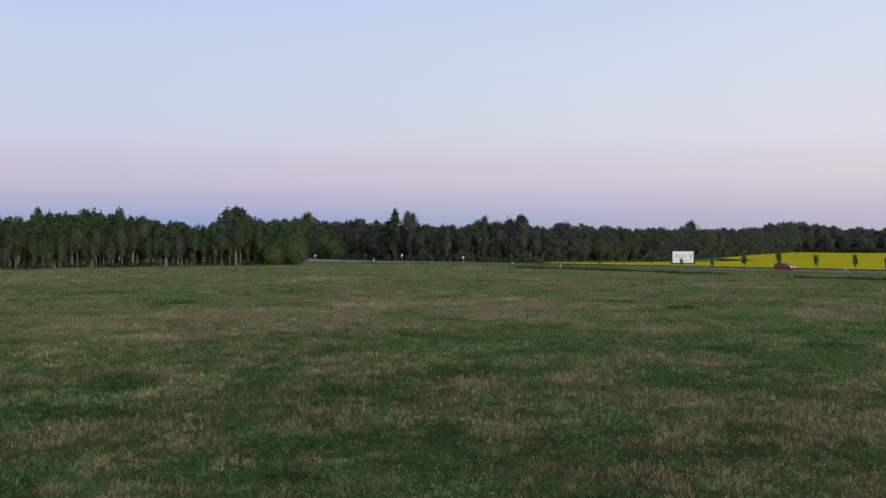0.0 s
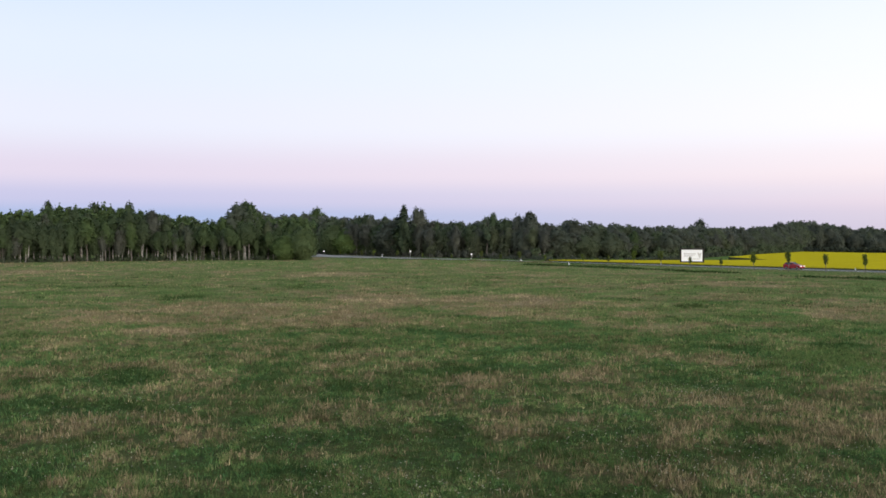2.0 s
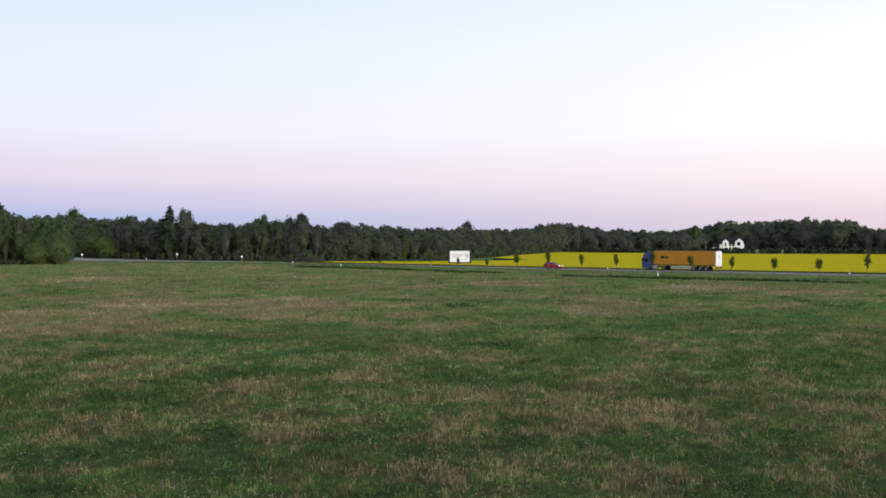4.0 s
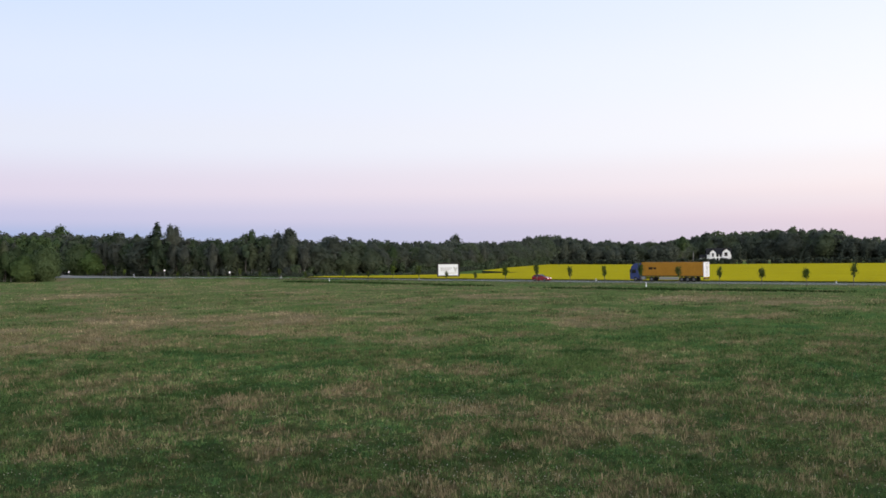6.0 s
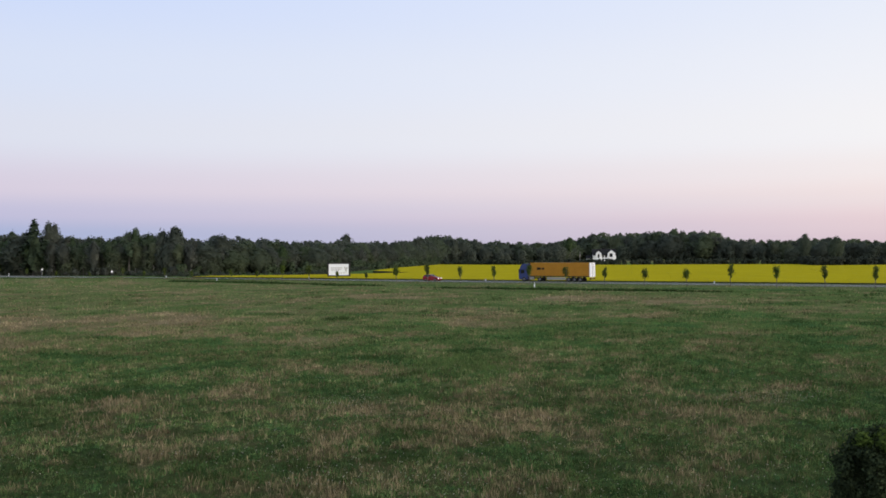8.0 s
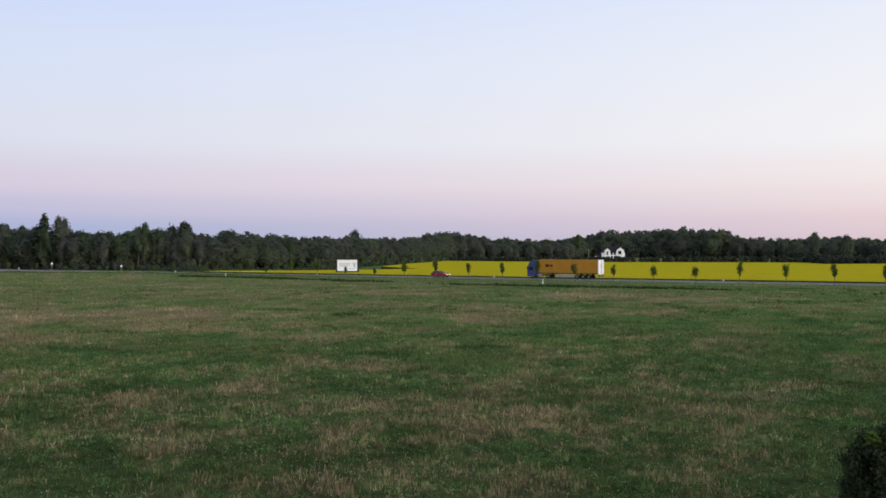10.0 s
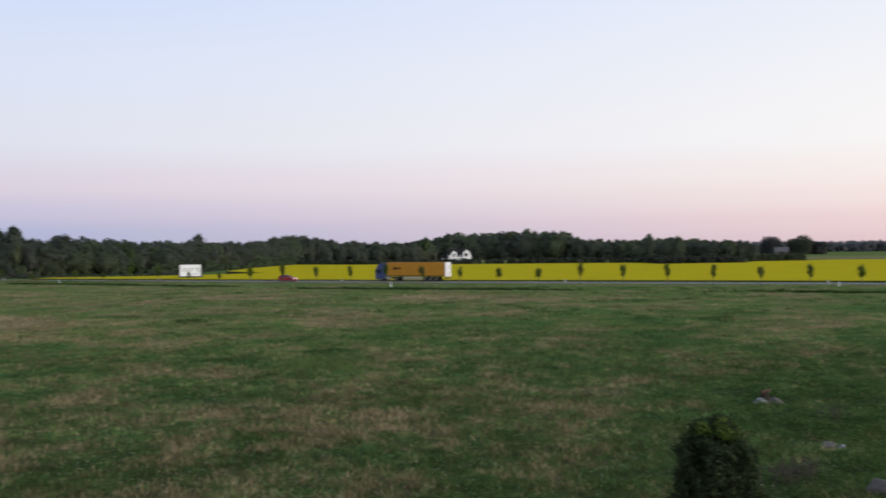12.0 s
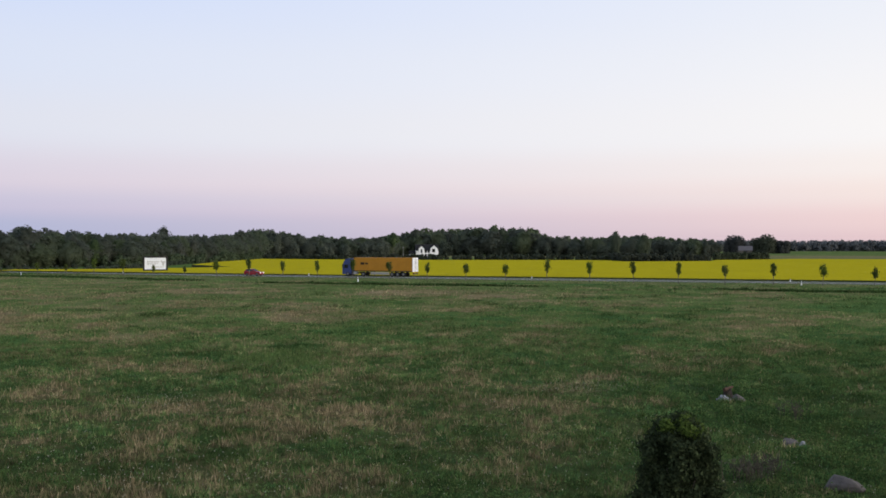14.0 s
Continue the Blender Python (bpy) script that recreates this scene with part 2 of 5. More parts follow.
def vnoise(x, y):
    """Smooth noise 0..1 over the plan, one cell a metre."""
    x, y = np.asarray(x, float), np.asarray(y, float)
    i, j = np.floor(x).astype(int), np.floor(y).astype(int)
    u, v = x - i, y - j
    u, v = u * u * (3 - 2 * u), v * v * (3 - 2 * v)
    g = lambda a, b: _lat[a % 256, b % 256]
    return (g(i, j) * (1 - u) + g(i + 1, j) * u) * (1 - v) + (g(i, j + 1) * (1 - u) + g(i + 1, j + 1) * u) * v


def smooth(a, b, x):
    t = np.clip((np.asarray(x, float) - a) / (b - a), 0, 1)
    return t * t * (3 - 2 * t)


def raw_mesh(name, verts, faces, mats, attr=None, tone=None, smooth_faces=False, normals=None):
    """Mesh from arrays: verts n x 3, faces m x k (all of one size); normals, one a vertex, round off a crown's shading."""
    me = bpy.data.meshes.new(name)
    verts, faces = np.asarray(verts, np.float32), np.asarray(faces, np.int32)
    m, k = faces.shape
    me.vertices.add(len(verts))
    me.vertices.foreach_set("co", verts.ravel())
    me.loops.add(m * k)
    me.loops.foreach_set("vertex_index", faces.ravel())
    me.polygons.add(m)
    me.polygons.foreach_set("loop_start", np.arange(0, m * k, k, dtype=np.int32))
    for mt in mats:
        me.materials.append(mt)
    me.update(calc_edges=True)
    if attr is not None:
        at = me.attributes.new("dry", "FLOAT", "POINT")
        at.data.foreach_set("value", np.asarray(attr, np.float32))
    if tone is not None:
        at = me.attributes.new("tone", "FLOAT", "POINT")
        at.data.foreach_set("value", np.asarray(tone, np.float32))
    me.polygons.foreach_set("use_smooth", np.full(m, smooth_faces))
    me.validate()
    if normals is not None:
        me.polygons.foreach_set("use_smooth", np.full(m, True))
        me.normals_split_custom_set_from_vertices(np.asarray(normals, np.float32).tolist())
    return me


def finish(name, bm, mat):
    me = bpy.data.meshes.new(name)
    bmesh.ops.recalc_face_normals(bm, faces=bm.faces)
    bm.to_mesh(me)
    bm.free()
    for mt in (mat if isinstance(mat, (list, tuple)) else [mat]):
        me.materials.append(mt)
    return me


def part(name, shape, mat, parent, label="", at=None):
    """One mesh object under a thing or a part; shape is a bmesh or a ready mesh."""
    me = finish(name, shape, mat) if isinstance(shape, bmesh.types.BMesh) else shape
    ob = new(name, me)
    ob.parent = parent
    if at is not None:
        ob.matrix_basis = at
    if label:
        tagged(ob, label)
    return ob


def thing(name, label, category, at, group="", kind=""):
    e = new(name)
    e.empty_display_size = 0.3
    e.matrix_basis = at
    return tagged(e, label, category, group, kind)


def box(bm, x0, x1, y0, y1, z0, z1, bevel=0.0, taper=None):
    made = bmesh.ops.create_cube(bm, size=1.0, matrix=Matrix.LocRotScale(
        ((x0 + x1) / 2, (y0 + y1) / 2, (z0 + z1) / 2), None, (x1 - x0, y1 - y0, z1 - z0)))
    if bevel:
        edges = {e for v in made["verts"] for e in v.link_edges}
        bmesh.ops.bevel(bm, geom=list(edges), offset=bevel, segments=2, affect="EDGES", profile=0.6)
    return bm


def rod(bm, a, b, r0, r1=None, n=8):
    a, b = Vector(a), Vector(b)
    q = (b - a).to_track_quat("Z", "Y").to_matrix().to_4x4()
    bmesh.ops.create_cone(bm, cap_ends=True, segments=n, radius1=r0, radius2=r0 if r1 is None else r1,
                          depth=(b - a).length, matrix=Matrix.Translation((a + b) / 2) @ q)
    return bm


def prism(bm, outline, y0, y1):
    """Extrude an outline in x, z from y0 to y1."""
    a = [bm.verts.new((x, y0, z)) for x, z in outline]
    b = [bm.verts.new((x, y1, z)) for x, z in outline]
    bm.faces.new(a)
    bm.faces.new(b[::-1])
    for i in range(len(a)):
        j = (i + 1) % len(a)
        bm.faces.new((a[i], b[i], b[j], a[j]))
    return bm


# ============ the lie of the land ============
# The road runs straight; D is the distance from the viewer across it, S the way along it.
RN = radians(50.75)
NX, NY, TX, TY = math.sin(RN), math.cos(RN), math.cos(RN), -math.sin(RN)
ROAD_TURN = -50.75   # heading of the road's S axis, degrees about z


def sd(s, d):
    return s * TX + d * NX, s * TY + d * NY


def polar(az, d):
    return d * math.sin(radians(az)), d * math.cos(radians(az))


def land(x, y):
    """Height of the ground: the meadow is nearly flat; past the road the fields lie a metre lower."""
    x, y = np.asarray(x, float), np.asarray(y, float)
    d = x * NX + y * NY
    low = -1.0 * smooth(192, 207, d)
    rough = smooth(17, 25, x - 0.28 * y) * (1 - smooth(50, 70, np.hypot(x, y)))   # hummocky ground by the stones
    soft = 0.10 * (vnoise(x / 9 + 40, y / 9 + 40) - 0.5) + (0.12 + 0.46 * rough) * (vnoise(x / 1.4 + 9, y / 1.4 + 60) - 0.5)
    return low + soft * (1 - smooth(160, 176, d))


def land1(x, y):
    return float(land(x, y))


# straw-coloured patches: x, y, half-width across the line of sight, half-length along it
STRAW_FAR = [(-31.3, 80.8, 7.2, 7.9), (-21.1, 87.6, 6.5, 10.2), (-12.9, 87.4, 7.3, 16.5), (-7.9, 102, 7.3, 15.2), (5.2, 101.6, 7.3, 15), (-19.8, 71.9, 3.7, 3.4), (-82.8, 190.7, 8, 9.5), (-19.9, 177.7, 7.9, 10.1), (29.7, 139.5, 8.7, 9.4),
             (42.6, 142.2, 9, 10), (38.3, 96.4, 4.6, 7.1), (15.6, 73.4, 3.7, 3.5), (1, 62.2, 2.4, 1.8), (13.9, 55, 2.2, 3), (1.6, 47.5, 2.4, 2.5), (6.4, 48.4, 2.4, 2.2)]
STRAW_WEST = [(-12.6, 59.4, 1.7, 1.7), (-6.2, 55.2, 0.9, 3.4), (-16.2, 52.9, 1.8, 2.3), (-13.4, 49.6, 1.4, 2.4), (-21.9, 49.6, 2.1, 2.6), (-9.8, 44.9, 0.8, 2.3), (-5.7, 40.3, 0.9, 1.6), (-18.6, 42.2, 1.5, 0.9), (-14, 37.2, 2.4, 1.4),
              (-8.5, 34.5, 0.8, 2.5), (-5.4, 36.4, 0.8, 1.1), (-3.9, 36.6, 0.5, 1.3), (-6.8, 30.6, 1, 1.1), (-2.3, 31.5, 0.9, 0.8), (-10.1, 30.6, 1.4, 1.2), (2.5, 36.1, 1.2, 2.6), (4.8, 37.8, 0.8, 2.3), (8.1, 34.5, 1.2, 2.4)]
STRAW_MID = [(11.6, 40.3, 0.9, 1.3), (14.1, 37.7, 1.3, 3.6), (13.7, 34.5, 1.4, 3), (7.3, 29.4, 1, 2.5), (4, 28.7, 0.6, 1), (5.5, 28.1, 0.6, 0.6), (8.4, 28.1, 0.8, 1), (11.8, 33.1, 1.2, 1.8), (18.3, 44.7, 1.3, 1.7)]
STRAW_EAST = [(17.3, 36.2, 1.3, 3.2), (16.8, 32.2, 0.8, 2.1), (12.1, 26.8, 1, 1.4), (67.7, 122.5, 7.7, 9.3), (72.7, 111, 5.9, 8.4), (55.4, 87.9, 4.6, 4.3), (49.5, 66.8, 1.8, 2.7), (38, 64.4, 1.7, 2.2), (33.7, 39.5, 2, 2.1),
              (22.9, 36.2, 1.4, 1.7), (24.8, 34.3, 1.6, 1.4), (19.7, 33.3, 0.6, 1.4), (38.4, 39.4, 1.8, 2.8), (42.8, 46.3, 2.1, 2.5), (54.5, 54.1, 1.7, 3.6), (60.9, 57.2, 2.8, 4.8), (67.6, 56.6, 3.9, 4.1), (82.4, 63.4, 2.9, 6.4),
              (54.1, 45, 1.4, 3.7), (104.1, 93.8, 4.6, 7.4), (66.3, 48.5, 1.4, 2), (40.2, 29.1, 0.8, 0.7)]
# lush green patches
LUSH_WEST = [(-44.6, 131.2, 6.1, 5.8), (-29.7, 112.3, 3.8, 5.2), (-21.3, 134.4, 3, 5.8), (-5.1, 94, 2.1, 4.9), (-6.2, 61.4, 1.4, 1.8), (-9.8, 61.4, 1, 1.2), (-18.2, 58.6, 1.4, 1.4), (-21.3, 62.6, 1.5, 3.3), (-16.2, 47.6, 1.9, 3.1),
             (-14.8, 47.6, 0.6, 1.5), (-16.9, 40.4, 2.4, 1.1), (-13.3, 40.4, 1.4, 1.1), (-2.2, 44.8, 1.5, 2.4), (-4.5, 44.9, 1, 1.3), (-6.3, 33.6, 0.9, 1.8), (-4.6, 32.6, 0.7, 1), (-11.9, 27.7, 1.2, 1.7), (-5, 29.4, 1, 1.4),
             (-1.6, 37.8, 1, 2.8)]
LUSH_MID = [(1.1, 71.5, 2.8, 2.8), (7.6, 78.3, 2.6, 3.4), (24, 96.9, 1.7, 3), (36.2, 104.9, 3.1, 4.6), (6, 52.6, 1.2, 1.8), (0.2, 51.6, 1.1, 3), (4.3, 57.7, 1.3, 4.2), (7.1, 62.2, 1.4, 1.8), (18.3, 59.8, 1.7, 2.4),
            (21.8, 54.9, 2.3, 5.7), (13.1, 46.5, 3.5, 3.2), (24.2, 61.9, 1.1, 1.9), (0.9, 40.3, 1.3, 1.9), (6.5, 39, 1.3, 2.2), (9.3, 37.8, 0.9, 1.2), (10.9, 34.5, 0.4, 0.6), (-0.1, 31.8, 1.1, 2.4), (3.8, 30.6, 0.9, 0.9),
            (6.7, 31.4, 0.7, 0.8), (0.4, 28.1, 0.8, 1.3), (10.2, 31, 0.9, 1), (10.1, 27.4, 0.8, 0.8)]
LUSH_EAST = [(26.3, 47.7, 1.2, 4.2), (20.6, 39.4, 1, 1.9), (60.2, 85.3, 3.5, 8.6), (58.9, 72.3, 4.1, 8.2), (39.6, 54, 3, 3.2), (19.9, 29.2, 2.1, 1.8), (23.5, 28.4, 1.2, 2.3), (34.9, 33.2, 1.6, 3.5), (30.8, 27.7, 1.6, 3.2),
             (46, 36.5, 1.9, 4.1), (48.2, 35.2, 1.6, 9.3), (106.7, 77.3, 3.6, 15.3), (59.2, 42.9, 2, 3.1), (66.5, 68.1, 2.6, 3.5), (32.3, 27.6, 1.4, 2.2), (31.9, 23.6, 1.1, 2.9), (15, 27.8, 1, 1.4), (14.7, 24.5, 0.9, 1.2)]
LUSH_NEAR = [(27, 24, 6, 10), (36, 33, 6, 10), (33, 26, 4, 12), (21, 15, 5, 6), (25, 18, 6, 5), (81, 61, 5, 30)]


def patch(x, y, spots):
    out = np.zeros_like(x)
    for px, py, hw, hl in spots:
        r = math.hypot(px, py)
        ux, uy = px / r, py / r
        a = (x - px) * ux + (y - py) * uy
        b = (x - px) * uy - (y - py) * ux
        q = (a / hl) ** 2 + (b / hw) ** 2
        out = np.maximum(out, 1 - smooth(0.3, 1.7, q))
    return out


def dryness(x, y):
    x, y = np.asarray(x, float), np.asarray(y, float)
    big = vnoise(x / 7 + 11, y / 7 + 5)
    mid = vnoise(x / 2.3 + 31, y / 2.3 + 17)
    fine = vnoise(x / 0.7 + 3, y / 0.7 + 9)
    near_ = 1 - smooth(45, 110, np.hypot(x, y))
    small = vnoise(x / 0.33 + 51, y / 0.33 + 29)
    v = 0.345 + 0.14 * (big - 0.5) + 0.36 * (mid - 0.5) + 0.46 * (fine - 0.5) + 0.34 * near_ * (small - 0.5)
    q_ = 0.7 + 0.5 * smooth(30, 90, np.hypot(x, y))   # ragged patch edges
    jx, jy = x + q_ * (2.4 * (mid - 0.5) + 1.8 * (fine - 0.5)), y + q_ * (3.0 * (vnoise(x / 2.1 + 77, y / 2.1 + 3) - 0.5) + 3.0 * (small - 0.5))
    v = v - 0.17 * patch(x, y, LUSH_NEAR) + 0.235 * patch(jx, jy, STRAW_FAR + STRAW_MID) + 0.19 * patch(jx, jy, STRAW_WEST) + 0.26 * patch(jx, jy, STRAW_EAST)
    v = v - 0.145 * patch(jx, jy, LUSH_WEST + LUSH_MID + LUSH_EAST) + 0.06 * smooth(42, 100, np.hypot(x, y))
    v = v - 0.32 * (1 - smooth(45, 100, np.hypot(x, y))) * smooth(0.70, 0.85, vnoise(x / 2.6 + 61, y / 2.6 + 23))   # scattered lush clumps
    wide_ = smooth(40, 80, np.hypot(x, y))
    wx, wy = x + 5 * mid + 2.0 * fine, y + 5 * vnoise(x / 2.6 + 8, y / 2.6 + 43) + 2.0 * fine
    v = v - 0.18 * wide_ * smooth(0.50, 0.85, vnoise(wx / 5.3 + 27, wy / 5.3 + 71)) + 0.16 * wide_ * smooth(0.5, 0.9, vnoise(wx / 6.9 + 90, wy / 6.9 + 13))
    # nearest grass less dry, a foreground darkening put into its colour; hummocks greener
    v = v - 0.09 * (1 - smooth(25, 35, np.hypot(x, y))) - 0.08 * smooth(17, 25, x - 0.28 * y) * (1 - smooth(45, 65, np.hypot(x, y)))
    v = np.maximum(v, 0.24 * smooth(60, 150, np.hypot(x, y)))
    r_ = np.hypot(x, y)
    v = v + smooth(50, 100, r_) * (0.045 - 0.085 * smooth(0, 50, np.degrees(np.arctan2(x, y))))   # greener towards the stones
    d = x * NX + y * NY
    v = np.where(d > 168, 0.40 + 0.2 * (mid - 0.5) + 0.2 * (fine - 0.5), v)
    v = v - 0.30 * smooth(-172, -150, x * TX + y * TY) * smooth(162, 164.5, d + 3 * mid) * (1 - smooth(167, 169, d + 3 * mid)) * smooth(0.3, 0.6, vnoise(x / 11 + 7, y / 11 + 90))
    v = np.where(d > 192, 0.26 + 0.2 * (big - 0.5) + 0.14 * (mid - 0.5), v)
    far_ = np.hypot(x, y)
    v = np.where(d > 480, 0.33 + 0.12 * (vnoise(x / 60, y / 60) - 0.5) + 0.26 * smooth(545, 590, far_) * (1 - smooth(680, 740, far_)), v)
    return np.clip(v, 0.02, 1.0)


def build_ground():
    rad = np.concatenate([[0.0, 4, 8, 12, 16], np.arange(19, 60, 0.45), np.arange(60, 215, 1.5), np.geomspace(216, 4800, 42)])
    ang = np.radians(np.concatenate([np.arange(-32, 62, 0.5), np.arange(62, 328, 7.0)]))
    r, a = np.meshgrid(rad, ang, indexing="ij")
    x, y = r * np.sin(a), r * np.cos(a)
    n, k = len(rad), len(ang)
    verts = np.stack([x, y, land(x, y)], -1).reshape(-1, 3)
    i, j = np.meshgrid(np.arange(n - 1), np.arange(k), indexing="ij")
    j2 = (j + 1) % k
    f = np.stack([i * k + j, i * k + j2, (i + 1) * k + j2, (i + 1) * k + j], -1).reshape(-1, 4)
    # share of dark soil and painted tuft shade, strongest close by
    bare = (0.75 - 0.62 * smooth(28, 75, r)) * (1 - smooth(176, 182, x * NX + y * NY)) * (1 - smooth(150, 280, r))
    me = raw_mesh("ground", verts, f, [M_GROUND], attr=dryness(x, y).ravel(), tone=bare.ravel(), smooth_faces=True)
    tagged(new("ground", me), "wide meadow of green and straw-coloured grass running to the horizon", "ground", kind="structure")


build_ground()


LAY_BY = [(-330, 195), (-318, 180), (-300, 172.5), (-250, 171.5), (-232, 174), (-212, 181.6)]   # its edge towards the meadow


def build_road():
    bm = bmesh.new()
    n = 80
    rows = []
    for i in range(n + 1):
        s = -420 + i * 10
        bend = 27.0 * float(smooth(-1, 1, (-313 - s) / 52)) if s < -250 else 0.0
        rows.append([bm.verts.new((*sd(s, d + bend), z + (land1(*sd(s, d + bend)) if bend else 0.0))) for d, z in
                     ((181.2, -0.1), (182.0, 0.06), (186.0, 0.14), (190.0, 0.06), (190.8, -0.1))])
    for a, b in zip(rows, rows[1:]):
        for k in range(4):
            bm.faces.new((a[k], b[k], b[k + 1], a[k + 1]))
    road = new("road", finish("road", bm, M_ASPHALT))
    tagged(road, "straight grey asphalt country road between meadow and rape field", "road", kind="structure")
    b3 = bmesh.new()   # lay-by on the meadow side
    low, top = [], []
    for k in range(61):
        s = -325 + (325 - 212) * k / 60
        d = float(np.interp(s, [q[0] for q in LAY_BY], [q[1] for q in LAY_BY]))
        low.append(b3.verts.new((*sd(s, d), 0.075)))
        top.append(b3.verts.new((*sd(s, max(d + 0.1, 181.9 + 27.0 * float(smooth(-1, 1, (-313 - s) / 52)) - 1)), 0.085)))
    for k in range(60):
        b3.faces.new((low[k], low[k + 1], top[k + 1], top[k]))
    bmesh.ops.recalc_face_normals(b3, faces=b3.faces)
    part("lay_by", b3, M_PALE_ASPHALT, road, "pale worn lay-by beside the road")
    for d in (182.4, 189.6):
        b2 = bmesh.new()
        z = 0.085
        q = [b2.verts.new((*sd(s, dd), z)) for s, dd in ((-260, d - 0.08), (400, d - 0.08), (400, d + 0.08), (-260, d + 0.08))]
        b2.faces.new(q)
        part("edge_line", b2, M_PAINT_LINE, road, "thin white painted edge line")


build_road()


# ============ grass ============
def blades(name, tufts, per, r0, r1, spread, w0, h0, h1, label, strip=None, lush=None, fade=None):
    """Tufts of blades: the blades of a tuft share its dryness and tone and stand close together."""
    az = np.radians(rng.uniform(-30, 60, tufts))
    d = np.exp(rng.uniform(math.log(r0), math.log(r1), tufts))
    x, y = d * np.sin(az), d * np.cos(az)
    if strip:
        q, p = rng.uniform(-330, 60, tufts), strip[0] + (strip[1] - strip[0]) * rng.random(tufts) + rng.normal(0, 0.4, tufts)
        p = p - 12.0 * smooth(-165, -80, q)   # the ditch swings away from the road
        x, y = q * TX + p * NX, q * TY + p * NY
        d = np.hypot(x, y)
        az = np.arctan2(x, y)
    dd = x * NX + y * NY
    ok = (dd < 181) & ~((d > 284) & (az < radians(-6)))
    if fade:
        ok &= rng.random(tufts) > smooth(fade[0], fade[1], d)
    if strip:
        ok &= (vnoise(x / 11 + 7, y / 11 + 90) + rng.normal(0, 0.1, tufts) > 0.42) & (q > -172)
    x, y, d = x[ok], y[ok], d[ok]
    n = len(x)
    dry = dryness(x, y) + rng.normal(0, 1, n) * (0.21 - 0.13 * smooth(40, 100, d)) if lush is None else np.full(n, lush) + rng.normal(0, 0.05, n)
    size = rng.uniform(0.6, 1.35, n) * (0.4 + 1.1 * vnoise(x / 0.8 + 70, y / 0.8))
    tone = (0.25 + 0.80 * vnoise(x / 0.45 + 20, y / 0.45 + 33) + 0.58 * vnoise(x / 1.7 + 5, y / 1.7 + 77)) * rng.uniform(0.55, 1.5, n) * (0.78 + 0.44 * vnoise(x / 4.3 + 15, y / 4.3 + 7))
    if lush is not None:
        tone = tone * 0.5
    far = smooth(50, 110, d) * (0.0 if lush is not None else 1.0)
    tone = tone * (1 - far) + far * (0.44 + 0.36 * vnoise(x / 1.3 + 25, y / 1.3 + 52) + 0.4 * vnoise(x / 3.1 + 15, y / 3.1 + 7) + 0.3 * vnoise(x / 7.5 + 4, y / 7.5 + 61)) * rng.uniform(0.92, 1.25, n)
    x, y, d, dry, size, tone = (np.repeat(q, per) for q in (x, y, d, dry, size, tone))
    m = len(x)
    sp = spread * d / 30 * (0.6 + 0.4 * size)
    x, y = x + rng.normal(0, 1, m) * sp, y + rng.normal(0, 1, m) * sp
    tall = rng.uniform(h0, h1, m) * (0.7 + 0.5 * np.clip(dry, 0, 1)) * size
    w = w0 * d / 30 * rng.uniform(0.6, 1.5, m)
    t = rng.uniform(0, math.pi * 2, m)
    lean = rng.normal(0, 0.36, (m, 2)) * tall[:, None]
    z = land(x, y) - 0.02
    bx, by = np.cos(t) * w / 2, np.sin(t) * w / 2
    v = np.empty((m, 3, 3))
    v[:, 0] = np.stack([x - bx, y - by, z], -1)
    v[:, 1] = np.stack([x + bx, y + by, z], -1)
    v[:, 2] = np.stack([x + lean[:, 0], y + lean[:, 1], z + tall], -1)
    me = raw_mesh(name, v.reshape(-1, 3), np.arange(m * 3).reshape(-1, 3), [M_BLADE], attr=np.repeat(np.clip(dry, 0.02, 1), 3), tone=np.repeat(tone, 3))
    tagged(new(name, me), label, "grass", kind="stuff")


blades("meadow_grass", 92000, 8, 23, 130, 0.05, 0.023, 0.08, 0.24, "uncut meadow grass, green with straw-coloured tops", fade=(50, 125))
blades("meadow_grass", 38000, 6, 50, 300, 0.13, 0.032, 0.08, 0.24, "distant meadow grass in green and dry straw patches")
blades("verge_grass", 17000, 5, 60, 205, 0.05, 0.03, 0.22, 0.5, "tall dark green grass along the ditch before the road", (163.5, 166.5), 0.13)


